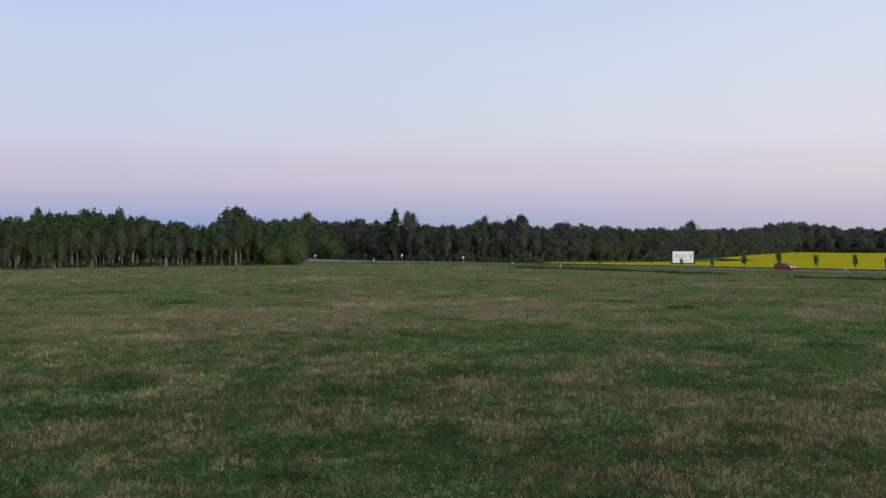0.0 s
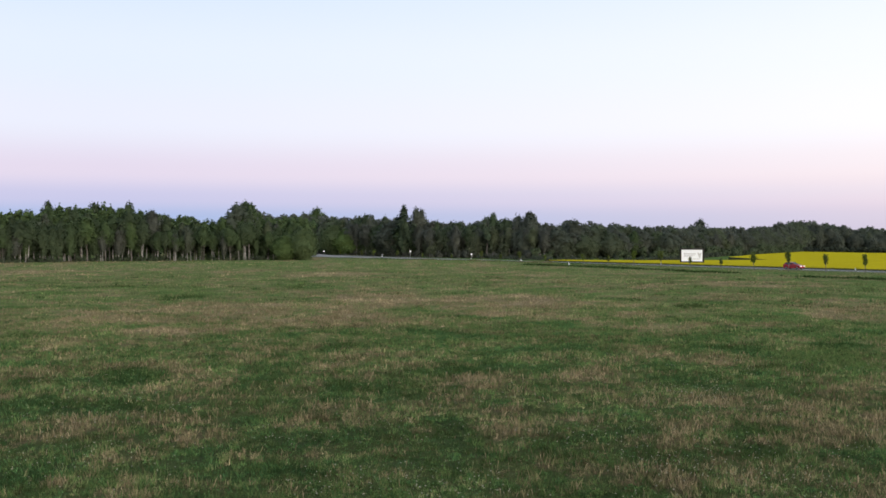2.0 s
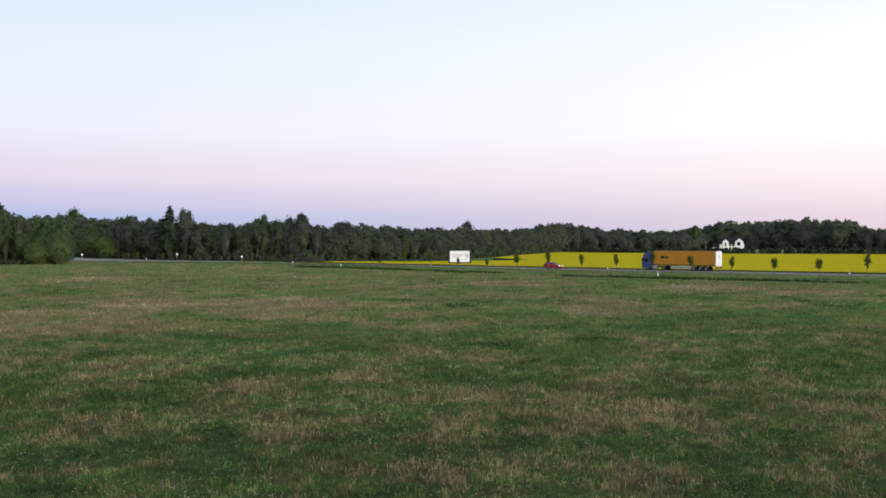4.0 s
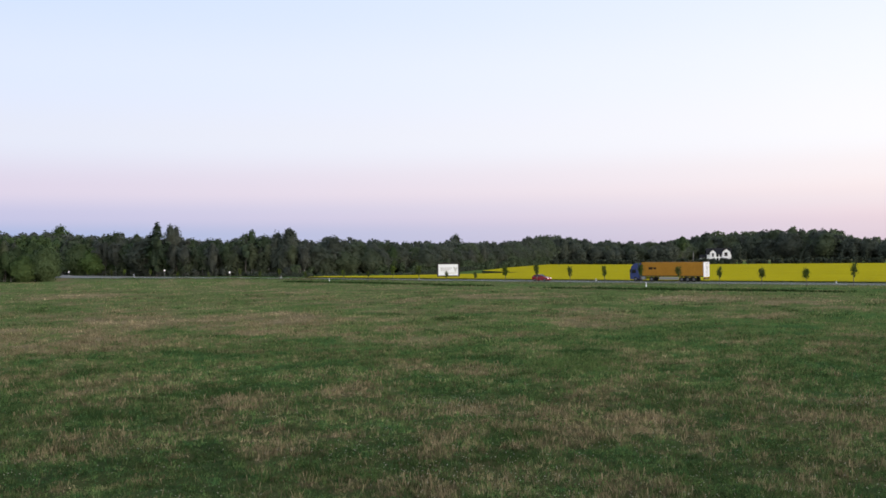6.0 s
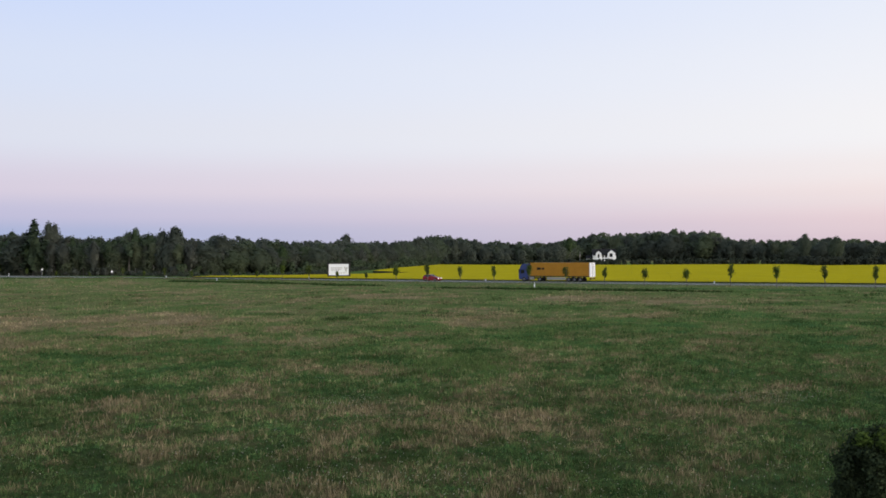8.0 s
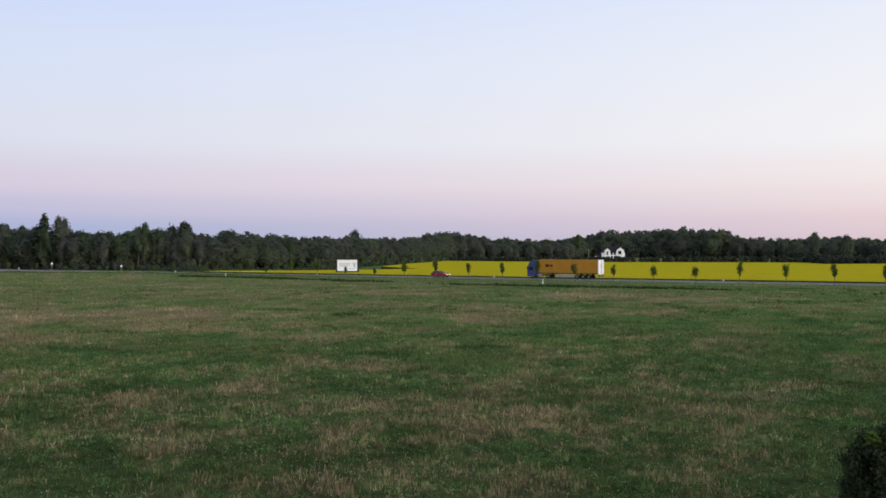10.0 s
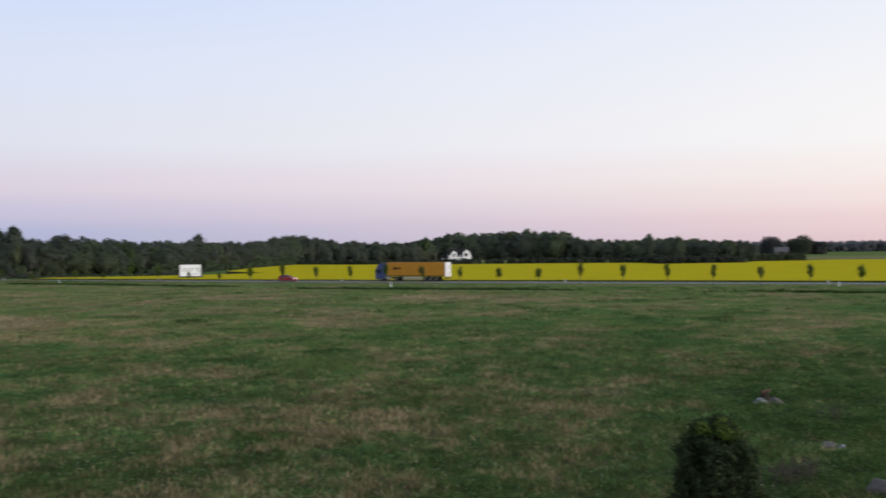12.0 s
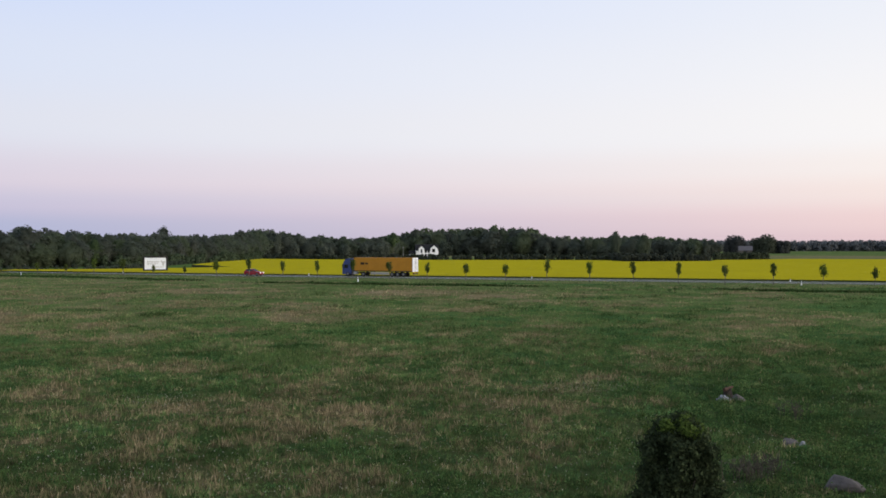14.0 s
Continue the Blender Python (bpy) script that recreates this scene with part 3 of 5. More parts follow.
def road_verge():
    """Unmown grass on the shoulder before the road, tall towards the wood and short further on; past the lay-by it half hides the asphalt."""
    g = np.random.default_rng(64)
    n = 52000
    s = g.uniform(-285, 70, n)
    p = g.uniform(-2.9, 0.0, n) + np.interp(s, [q[0] for q in LAY_BY], [min(181.3, q[1]) for q in LAY_BY]) + 0.5 * (vnoise(s / 6 + 3, s * 0 + 8) - 0.5)
    x, y = s * TX + p * NX, s * TY + p * NY
    keep = g.random(n) < 0.25 + 1.1 * vnoise(s / 3.5 + 40, p / 2 + 4)
    x, y, s = x[keep], y[keep], s[keep]
    n = len(x)
    tall = (0.05 + 0.29 * smooth(-272, -252, s) * (1 - smooth(-190, -100, s))) * g.uniform(0.5, 1.35, n) * (0.6 + 0.8 * vnoise(s / 5 + 71, p[keep] / 3 + 6))
    w, t = g.uniform(0.07, 0.18, n), g.uniform(0, 6.28, n)
    z = land(x, y) - 0.02
    cx, cy = np.cos(t) * w / 2, np.sin(t) * w / 2
    v = np.empty((n, 3, 3))
    v[:, 0] = np.stack([x - cx, y - cy, z], -1)
    v[:, 1] = np.stack([x + cx, y + cy, z], -1)
    v[:, 2] = np.stack([x + g.normal(0, 0.3, n) * tall, y + g.normal(0, 0.3, n) * tall, z + tall], -1)
    dry = np.clip(0.22 + 0.5 * (vnoise(s / 9 + 2, s * 0 + 31) - 0.3) + g.normal(0, 0.08, n), 0.05, 0.75)
    me = raw_mesh("verge_grass", v.reshape(-1, 3), np.arange(n * 3).reshape(-1, 3), [M_BLADE], attr=np.repeat(dry, 3), tone=np.repeat(g.uniform(0.6, 1.05, n), 3))
    tagged(new("verge_grass", me), "unmown grey-green grass along the road's shoulder", "grass", kind="stuff")


road_verge()


def weeds():
    """Low broad-leaved weeds: flat rosettes of small leaves, thickest in the lush ground."""
    k = 15000
    az, d = np.radians(rng.uniform(-29, 58, k)), np.exp(rng.uniform(math.log(23), math.log(85), k))
    x, y = d * np.sin(az), d * np.cos(az)
    ok = (dryness(x, y) + rng.normal(0, 0.12, k) < 0.36) & (vnoise(x / 1.1 + 44, y / 1.1 + 12) > 0.35)
    x, y, d = x[ok], y[ok], d[ok]
    size = rng.uniform(0.5, 1.4, len(x)) * (0.4 + 1.1 * vnoise(x / 2 + 2, y / 2 + 8))
    tone = rng.uniform(0.5, 1.3, len(x))
    per = 9
    x, y, d, size, tone = (np.repeat(q, per) for q in (x, y, d, size, tone))
    m = len(x)
    px, py = rng.normal(0, 0.085, m) * size * d / 30, rng.normal(0, 0.085, m) * size * d / 30
    z = land(x, y) + rng.uniform(0.02, 0.24, m) * size
    c = np.stack([x + px, y + py, z], -1)
    t, w = rng.uniform(0, 6.28, m), rng.uniform(0.018, 0.04, m) * d / 30
    u = np.stack([np.cos(t), np.sin(t), rng.normal(0, 0.4, m)], -1) * w[:, None]
    v2 = np.stack([-np.sin(t), np.cos(t), rng.normal(0, 0.4, m)], -1) * w[:, None] * 0.6
    v = np.stack([c - u, c - v2, c + u, c + v2], 1)
    me = raw_mesh("weeds", v.reshape(-1, 3), np.arange(m * 4).reshape(-1, 4), [M_BLADE], attr=np.repeat(rng.uniform(0.05, 0.34, m), 4), tone=np.repeat(tone, 4))
    tagged(new("meadow_weeds", me), "low broad-leaved green weeds among the grass", "weeds", kind="stuff")


weeds()


def weed_cushions():
    """Leafy weeds in low uneven cushions, thick on the hummocky ground and thin elsewhere."""
    g = np.random.default_rng(77)
    k = 15000
    az, d = np.radians(g.uniform(-28, 59, k)), np.exp(g.uniform(math.log(22), math.log(72), k))
    x, y = d * np.sin(az), d * np.cos(az)
    rough = smooth(14, 24, x - 0.28 * y)
    keep = g.random(k) < (0.07 + 0.9 * rough) * smooth(0.52, 0.30, dryness(x, y)) * (0.25 + 0.75 * smooth(0.35, 0.6, vnoise(x / 2.2 + 6, y / 2.2 + 19)))
    keep &= np.hypot(x - 27.3, y - 22.6) > 0.9
    keep &= np.hypot(x - 32.4, y - 30.3) > 0.9
    keep &= np.hypot(x - 23.6, y - 18.2) > 1.0
    x, y = x[keep], y[keep]
    n, per = len(x), 60
    low = (1 - smooth(27, 36, np.hypot(x, y))) * smooth(12, 20, x)   # larger cushions nearest the viewer, foreground shade put into their tone
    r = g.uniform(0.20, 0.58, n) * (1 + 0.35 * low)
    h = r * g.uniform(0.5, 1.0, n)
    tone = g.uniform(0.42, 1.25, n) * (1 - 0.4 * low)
    dry = g.uniform(0.04, 0.28, n)
    x, y, r, h, tone, dry = (np.repeat(q, per) for q in (x, y, r, h, tone, dry))
    m = n * per
    a, e = g.uniform(0, 6.28, m), np.arccos(g.random(m))
    out = np.stack([np.sin(e) * np.cos(a), np.sin(e) * np.sin(a), np.cos(e)], -1)
    c = np.stack([x, y, land(x, y)], -1) + out * np.stack([r, r, h], -1) * g.uniform(0.75, 1.12, m)[:, None]
    face = out + g.normal(0, 0.45, (m, 3))
    u = np.cross(face, g.normal(0, 1, (m, 3)))
    u /= np.linalg.norm(u, axis=1)[:, None]
    w = np.cross(face, u)
    w /= np.linalg.norm(w, axis=1)[:, None]
    s = g.uniform(0.022, 0.05, m)[:, None]
    v = np.stack([c - u * s, c - w * s * 0.55, c + u * s, c + w * s * 0.55], 1)
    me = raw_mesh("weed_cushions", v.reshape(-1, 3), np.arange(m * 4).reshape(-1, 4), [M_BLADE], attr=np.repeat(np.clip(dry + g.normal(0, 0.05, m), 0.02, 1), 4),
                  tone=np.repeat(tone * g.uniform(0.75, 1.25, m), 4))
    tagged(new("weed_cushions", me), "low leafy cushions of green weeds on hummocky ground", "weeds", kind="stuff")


weed_cushions()


def tussocks():
    """Clumps that stand above the sward: dark rushes where it is lush, pale straw where it is dry, and bright upright herbs."""
    g = np.random.default_rng(91)
    lush = LUSH_WEST + LUSH_MID + LUSH_EAST
    for name, n, r0, r1, rad, h0, h1, per, wide, label in (
            ("tussocks", 4200, 33, 172, 0.30, 0.14, 0.36, 34, 0.026, "dark rush tussocks and pale straw clumps standing in the meadow"),
            ("meadow_herbs", 2400, 23, 60, 0.13, 0.14, 0.34, 16, 0.02, "bright green upright herbs among the meadow grass")):
        az, d = np.radians(g.uniform(-28, 58, n)), np.exp(g.uniform(math.log(r0), math.log(r1), n))
        x, y = d * np.sin(az), d * np.cos(az)
        if per > 20:   # a third of them grow in the lush patches
            spot = [lush[k] for k in g.integers(0, len(lush), n // 3)]
            for k, (px, py, hw, hl) in enumerate(spot):
                r = math.hypot(px, py)
                a, b = g.normal(0, 0.5) * hw, g.normal(0, 0.5) * hl
                x[k], y[k] = px + (a * py + b * px) / r, py + (b * py - a * px) / r
            d = np.hypot(x, y)
        else:   # a fresh stand of them in the lush hollow
            k = n // 3
            x[:k], y[:k] = 21.5 + g.normal(0, 1.7, k), 55.0 + g.normal(0, 2.6, k)
            d = np.hypot(x, y)
        keep = (x * NX + y * NY < 172) & (d > 23) & (vnoise(x / 8 + 33, y / 8 + 2) + g.normal(0, 0.14, n) > 0.42)
        x, y, d = x[keep], y[keep], d[keep]
        m = len(x)
        size = g.uniform(0.6, 1.3, m)
        if per > 20:
            dry = np.clip(1.25 * dryness(x, y) - 0.10 + g.normal(0, 0.14, m), 0.03, 0.95)
            dry = dry * (1 - 0.22 * smooth(55, 90, d))
            tone = np.where(dry < 0.38, g.uniform(0.36, 0.75, m), g.uniform(0.8, 1.12, m))
            size = size * np.sqrt(d / 45)
        else:
            dry, tone = g.uniform(0.14, 0.40, m), g.uniform(0.85, 1.35, m)
        x, y, d, size, dry, tone = (np.repeat(q, per) for q in (x, y, d, size, dry, tone))
        m = len(x)
        px, py = g.normal(0, rad, m) * size * (1.5 if per > 20 else 1), g.normal(0, rad, m) * size
        tall = g.uniform(h0, h1, m) * np.minimum(size, 1.5) * np.exp(-(px ** 2 + py ** 2) / (2 * (1.6 * rad * size) ** 2))
        bx, by = x + px, y + py
        z = land(bx, by) - 0.02
        t = g.uniform(0, 6.28, m)
        w = wide * g.uniform(0.7, 1.4, m) * np.maximum(1, d / 40)
        cx, cy = np.cos(t) * w / 2, np.sin(t) * w / 2
        v = np.empty((m, 3, 3))
        v[:, 0] = np.stack([bx - cx, by - cy, z], -1)
        v[:, 1] = np.stack([bx + cx, by + cy, z], -1)
        v[:, 2] = np.stack([bx + px * 0.4 + g.normal(0, 0.05, m), by + py * 0.4 + g.normal(0, 0.05, m), z + tall], -1)
        me = raw_mesh(name, v.reshape(-1, 3), np.arange(m * 3).reshape(-1, 3), [M_BLADE], attr=np.repeat(dry, 3), tone=np.repeat(tone * g.uniform(0.8, 1.2, m), 3))
        tagged(new(name, me), label, "grass" if per > 20 else "herbs", kind="stuff")


tussocks()


def seed_stalks():
    """Tall pale stalks with seed heads in the dry patches, and scattered white flower heads."""
    m = 60000
    az, d = np.radians(rng.uniform(-29, 58, m)), np.exp(rng.uniform(math.log(24), math.log(62), m))
    x, y = d * np.sin(az), d * np.cos(az)
    ok = dryness(x, y) + rng.normal(0, 0.14, m) > 0.57
    x, y, d = x[ok], y[ok], d[ok]
    m = len(x)
    h = rng.uniform(0.15, 0.36, m)
    w = 0.013 * d / 30
    t = rng.uniform(0, 6.28, m)
    z = land(x, y)
    lx, ly = rng.normal(0, 0.06, m), rng.normal(0, 0.06, m)
    v = np.empty((m, 4, 3))
    cx, cy = np.cos(t) * w, np.sin(t) * w
    v[:, 0] = np.stack([x, y, z], -1)
    v[:, 1] = np.stack([x + lx - cx, y + ly - cy, z + h * 0.8], -1)
    v[:, 2] = np.stack([x + lx * 1.3, y + ly * 1.3, z + h], -1)
    v[:, 3] = np.stack([x + lx + cx, y + ly + cy, z + h * 0.8], -1)
    me = raw_mesh("seed_stalks", v.reshape(-1, 3), np.arange(m * 4).reshape(-1, 4), [M_BLADE], attr=np.repeat(rng.uniform(0.55, 0.95, m), 4), tone=np.repeat(rng.uniform(0.7, 1.2, m), 4))
    tagged(new("dry_grass_stalks", me), "tall dry straw-coloured grass stalks with seed heads", "grass", kind="stuff")
    m = 6500
    az, d = np.radians(rng.uniform(-29, 58, m)), np.exp(rng.uniform(math.log(24), math.log(60), m))
    x, y = d * np.sin(az), d * np.cos(az)
    ok = vnoise(x / 3 + 80, y / 3 + 50) + rng.normal(0, 0.15, m) > 0.55
    x, y, d = x[ok], y[ok], d[ok]
    for cx, cy, n, r in ((28.6, 35.9, 300, 1.3), (10.5, 42.0, 160, 1.2), (6.5, 28.2, 60, 0.9)):   # denser drifts
        x, y = np.append(x, cx + rng.normal(0, r, n)), np.append(y, cy + rng.normal(0, r, n))
    m = len(x)
    z = land(x, y) + rng.uniform(0.20, 0.42, m)
    s = rng.uniform(0.008, 0.021, m)
    oct_v = np.array([(1, 0, 0), (-1, 0, 0), (0, 1, 0), (0, -1, 0), (0, 0, 1), (0, 0, -1)], float)
    oct_f = np.array([(0, 2, 4), (2, 1, 4), (1, 3, 4), (3, 0, 4), (2, 0, 5), (1, 2, 5), (3, 1, 5), (0, 3, 5)])
    v = np.stack([x, y, z], -1)[:, None] + oct_v[None] * s[:, None, None]
    f = (np.arange(m) * 6)[:, None, None] + oct_f[None]
    me = raw_mesh("flower_heads", v.reshape(-1, 3), f.reshape(-1, 3), [M_BLOOM])
    tagged(new("meadow_flowers", me), "small white flower heads scattered through the meadow", "flowers", kind="stuff")


seed_stalks()


# ============ rape field ============
RAPE = [(-204, 202), (-110, 200), (-70, 201.5), (-20, 203.5), (230, 204), (230, 488), (-5, 489), (-16, 468), (-36, 446), (-37, 416), (-68, 392), (-78, 421), (-113, 416), (-151, 403),
        (-210, 399), (-244, 407), (-219, 332), (-196, 281), (-167, 260), (-173, 243), (-178, 236), (-186, 226), (-196, 217), (-206, 212)]


def inside(x, y, poly):
    c = np.zeros(len(x), bool)
    for (x0, y0), (x1, y1) in zip(poly, poly[1:] + poly[:1]):
        hit = ((y0 > y) != (y1 > y)) & (x < (x1 - x0) * (y - y0) / (y1 - y0 + 1e-9) + x0)
        c ^= hit
    return c


def build_rape():
    poly = [sd(s, d) for s, d in RAPE]
    field = thing("rape_field", "bright yellow flowering rape crop beyond the road", "crop field", pose(0, 0, 0), kind="stuff")
    bm = bmesh.new()
    bm.faces.new([bm.verts.new((x, y, -0.06)) for x, y in poly])
    bmesh.ops.triangulate(bm, faces=bm.faces[:])
    part("canopy", bm, M_RAPE_TOP, field, "dense yellow flower canopy")
    bm = bmesh.new()
    for (x0, y0), (x1, y1) in zip(poly, poly[1:] + poly[:1]):
        n = max(1, int(math.hypot(x1 - x0, y1 - y0) / 6))
        for i in range(n):
            a, b = i / n, (i + 1) / n
            p, q = (x0 + (x1 - x0) * a, y0 + (y1 - y0) * a), (x0 + (x1 - x0) * b, y0 + (y1 - y0) * b)
            bm.faces.new([bm.verts.new((*p, land1(*p) - 0.3)), bm.verts.new((*q, land1(*q) - 0.3)),
                          bm.verts.new((*q, -0.07)), bm.verts.new((*p, -0.07))])
    part("stem_edge", bm, M_RAPE_STEM, field, "dark green stems along the crop's edge")
    m = 50000
    s, d = rng.uniform(-246, 60, m), 203 + 285 * rng.random(m) ** 1.8
    s[:16000], d[:16000] = rng.uniform(-206, 60, 16000), 199.8 + np.abs(rng.normal(0, 2.5, 16000))
    x, y = s * TX + d * NX, s * TY + d * NY
    ok = inside(x, y, poly)
    x, y, d = x[ok], y[ok], d[ok]
    m = len(x)
    w = rng.uniform(0.12, 0.30, m) * (d / 203)
    z = rng.uniform(-0.16, 0.02, m) + 0.10 * (vnoise(x / 5, y / 5) - 0.5)
    t = rng.uniform(0, 6.28, m)
    v = np.empty((m, 4, 3))
    for k in range(4):
        a = t + k * math.pi / 2
        v[:, k] = np.stack([x + np.cos(a) * w, y + np.sin(a) * w, z + (0.025 if k % 2 else 0.0) * rng.uniform(0.3, 1.2, m)], -1)
    me = raw_mesh("flower_clumps", v.reshape(-1, 3), np.arange(m * 4).reshape(-1, 4), [M_RAPE])
    part("flower_clumps", me, M_RAPE, field, "uneven yellow flower heads")


build_rape()


# ============ trees ============
def leaf_cloud(centres, radii, count, size, flat=0.8, seed=0, shell=0.55):
    """Leaf clumps as small bent quads round the given centres."""
    g = np.random.default_rng(seed)
    c, r = np.asarray(centres, float), np.asarray(radii, float)
    wts = r ** 2 / (r ** 2).sum()
    pick = g.choice(len(c), count, p=wts)
    u = g.normal(size=(count, 3))
    u /= np.linalg.norm(u, axis=1)[:, None]
    k = shell + (1 - shell) * g.random(count)
    p = c[pick] + u * (r[pick] * k)[:, None] * np.array([1, 1, flat])
    out = u.copy()
    out = out + g.normal(scale=0.3, size=(count, 3))
    out /= np.linalg.norm(out, axis=1)[:, None] + 1e-9
    a = np.cross(out, g.normal(size=(count, 3)))
    a /= np.linalg.norm(a, axis=1)[:, None] + 1e-9
    b = np.cross(out, a)
    s = size * g.uniform(0.6, 1.4, count)[:, None]
    bend = u * s * 0.25
    v = np.stack([p - a * s - bend, p - b * s * 0.7, p + a * s - bend, p + b * s * 0.7 + bend], 1)
    return v.reshape(-1, 3)


def quads(v):
    return np.arange(len(v)).reshape(-1, 4)


def tris(v):
    return np.arange(len(v)).reshape(-1, 3)


def soft_leaves(p, out, size, g):
    """One small triangle a leaf spray at the points p, shaded as part of the rounded crown that faces out."""
    n = len(p)
    f = out + g.normal(scale=0.55, size=(n, 3))
    f /= np.linalg.norm(f, axis=1)[:, None] + 1e-9
    a = np.cross(f, g.normal(size=(n, 3)))
    a /= np.linalg.norm(a, axis=1)[:, None] + 1e-9
    b = np.cross(f, a)
    s = size * g.uniform(0.6, 1.4, n)[:, None]
    v = np.stack([p + a * s, p - a * s * 0.6 + b * s * 0.85, p - a * s * 0.5 - b * s * 0.8], 1)
    nn = out * 0.42 + f * 0.16 + np.array([0, 0, 0.5])
    nn /= np.linalg.norm(nn, axis=1)[:, None] + 1e-9
    return v.reshape(-1, 3), np.repeat(nn, 3, axis=0)


def crown_cloud(h, low, wide, count, size, seed, belly=0.45, lobes=0.24, gap=0.35, cx=0.0, core=0.78):
    """A crown between low * h and h: an egg with lobes, gaps and a ragged top, most leaves near its skin."""
    g = np.random.default_rng(seed)
    n = int(count * 1.6)
    u = g.random(n) ** 0.9
    a = g.uniform(0, 2 * math.pi, n)
    prof = np.where(u < belly, np.sin(0.5 * math.pi * (0.18 + 0.82 * u / belly)), np.cos(0.5 * math.pi * np.maximum(0, u - belly) / (1.03 - belly)) ** 0.75)
    p1, p2, p3 = g.uniform(0, 6.28, 3)
    lobe = 1 + lobes * np.sin(2 * a + p1 + 5 * u) + lobes * 0.7 * np.sin(3 * a + p2 - 11 * u) + lobes * 0.5 * np.sin(5 * a + p3 + 17 * u)
    r = wide * prof * lobe * np.sqrt(g.uniform(0.42, 1.0, n))
    z = h * (low + (1 - low) * u) + g.normal(0, 0.03 * h, n)
    x, y = np.cos(a) * r + cx, np.sin(a) * r
    holes = np.sin(1.9 * x + p1) * np.sin(1.7 * y + p2) * np.sin(1.1 * z + p3) + g.normal(0, 0.15, n)
    ok = np.nonzero(holes < gap)[0][:count]
    p = np.stack([x, y, z], -1)[ok]
    slope = np.where(u < belly, -0.25, 1.1 * (u - belly) / (1 - belly))
    out = np.stack([np.cos(a), np.sin(a), slope], -1)[ok]
    out /= np.linalg.norm(out, axis=1)[:, None]
    v, nn = soft_leaves(p, out, size, g)
    if core:   # the closed inside of the crown, a little under its leaves
        k, q = 8, 10
        uu, aa = np.meshgrid(np.linspace(0.02, 0.97, k), np.arange(q + 1) * 2 * math.pi / q, indexing="ij")
        pr = np.where(uu < belly, np.sin(0.5 * math.pi * (0.18 + 0.82 * uu / belly)), np.cos(0.5 * math.pi * np.maximum(0, uu - belly) / (1.03 - belly)) ** 0.75)
        lo = 1 + lobes * np.sin(2 * aa + p1 + 5 * uu) + lobes * 0.7 * np.sin(3 * aa + p2 - 11 * uu)
        rr = core * wide * pr * lo
        pt = np.stack([np.cos(aa) * rr + cx, np.sin(aa) * rr, h * (low + (1 - low) * uu)], -1)
        sl = np.where(uu < belly, -0.25, 1.1 * (uu - belly) / (1 - belly)) + 0.3
        on = np.stack([np.cos(aa), np.sin(aa), sl], -1)
        on /= np.linalg.norm(on, axis=-1)[..., None]
        pick = lambda w: np.concatenate([np.stack([w[:-1, :-1], w[:-1, 1:], w[1:, 1:]], 2).reshape(-1, 3), np.stack([w[:-1, :-1], w[1:, 1:], w[1:, :-1]], 2).reshape(-1, 3)])
        v, nn = np.concatenate([v, pick(pt)]), np.concatenate([nn, pick(on)])
    return v, nn


def trunk_mesh(name, h, r, lean, limbs, mat, seed):
    g = random.Random(seed)
    bm = bmesh.new()
    pts = [Vector((lean * h * (k / 5) ** 2 + g.uniform(-1, 1) * r, g.uniform(-1, 1) * r, h * k / 5 - (0.3 if k == 0 else 0))) for k in range(6)]
    for k in range(5):
        rod(bm, pts[k], pts[k + 1], r * (1 - 0.17 * k) * (1.25 if k == 0 else 1), r * (1 - 0.17 * (k + 1)), 7)
    for z, l, a in limbs:
        k = min(4, int(z / h * 5))
        base = pts[k].lerp(pts[k + 1], z / h * 5 - k)
        rod(bm, base, base + Vector((math.cos(a) * l, math.sin(a) * l, l * 0.8)), r * 0.4, r * 0.12, 5)
    return finish(name, bm, mat)


CROWN_POINTS = {}


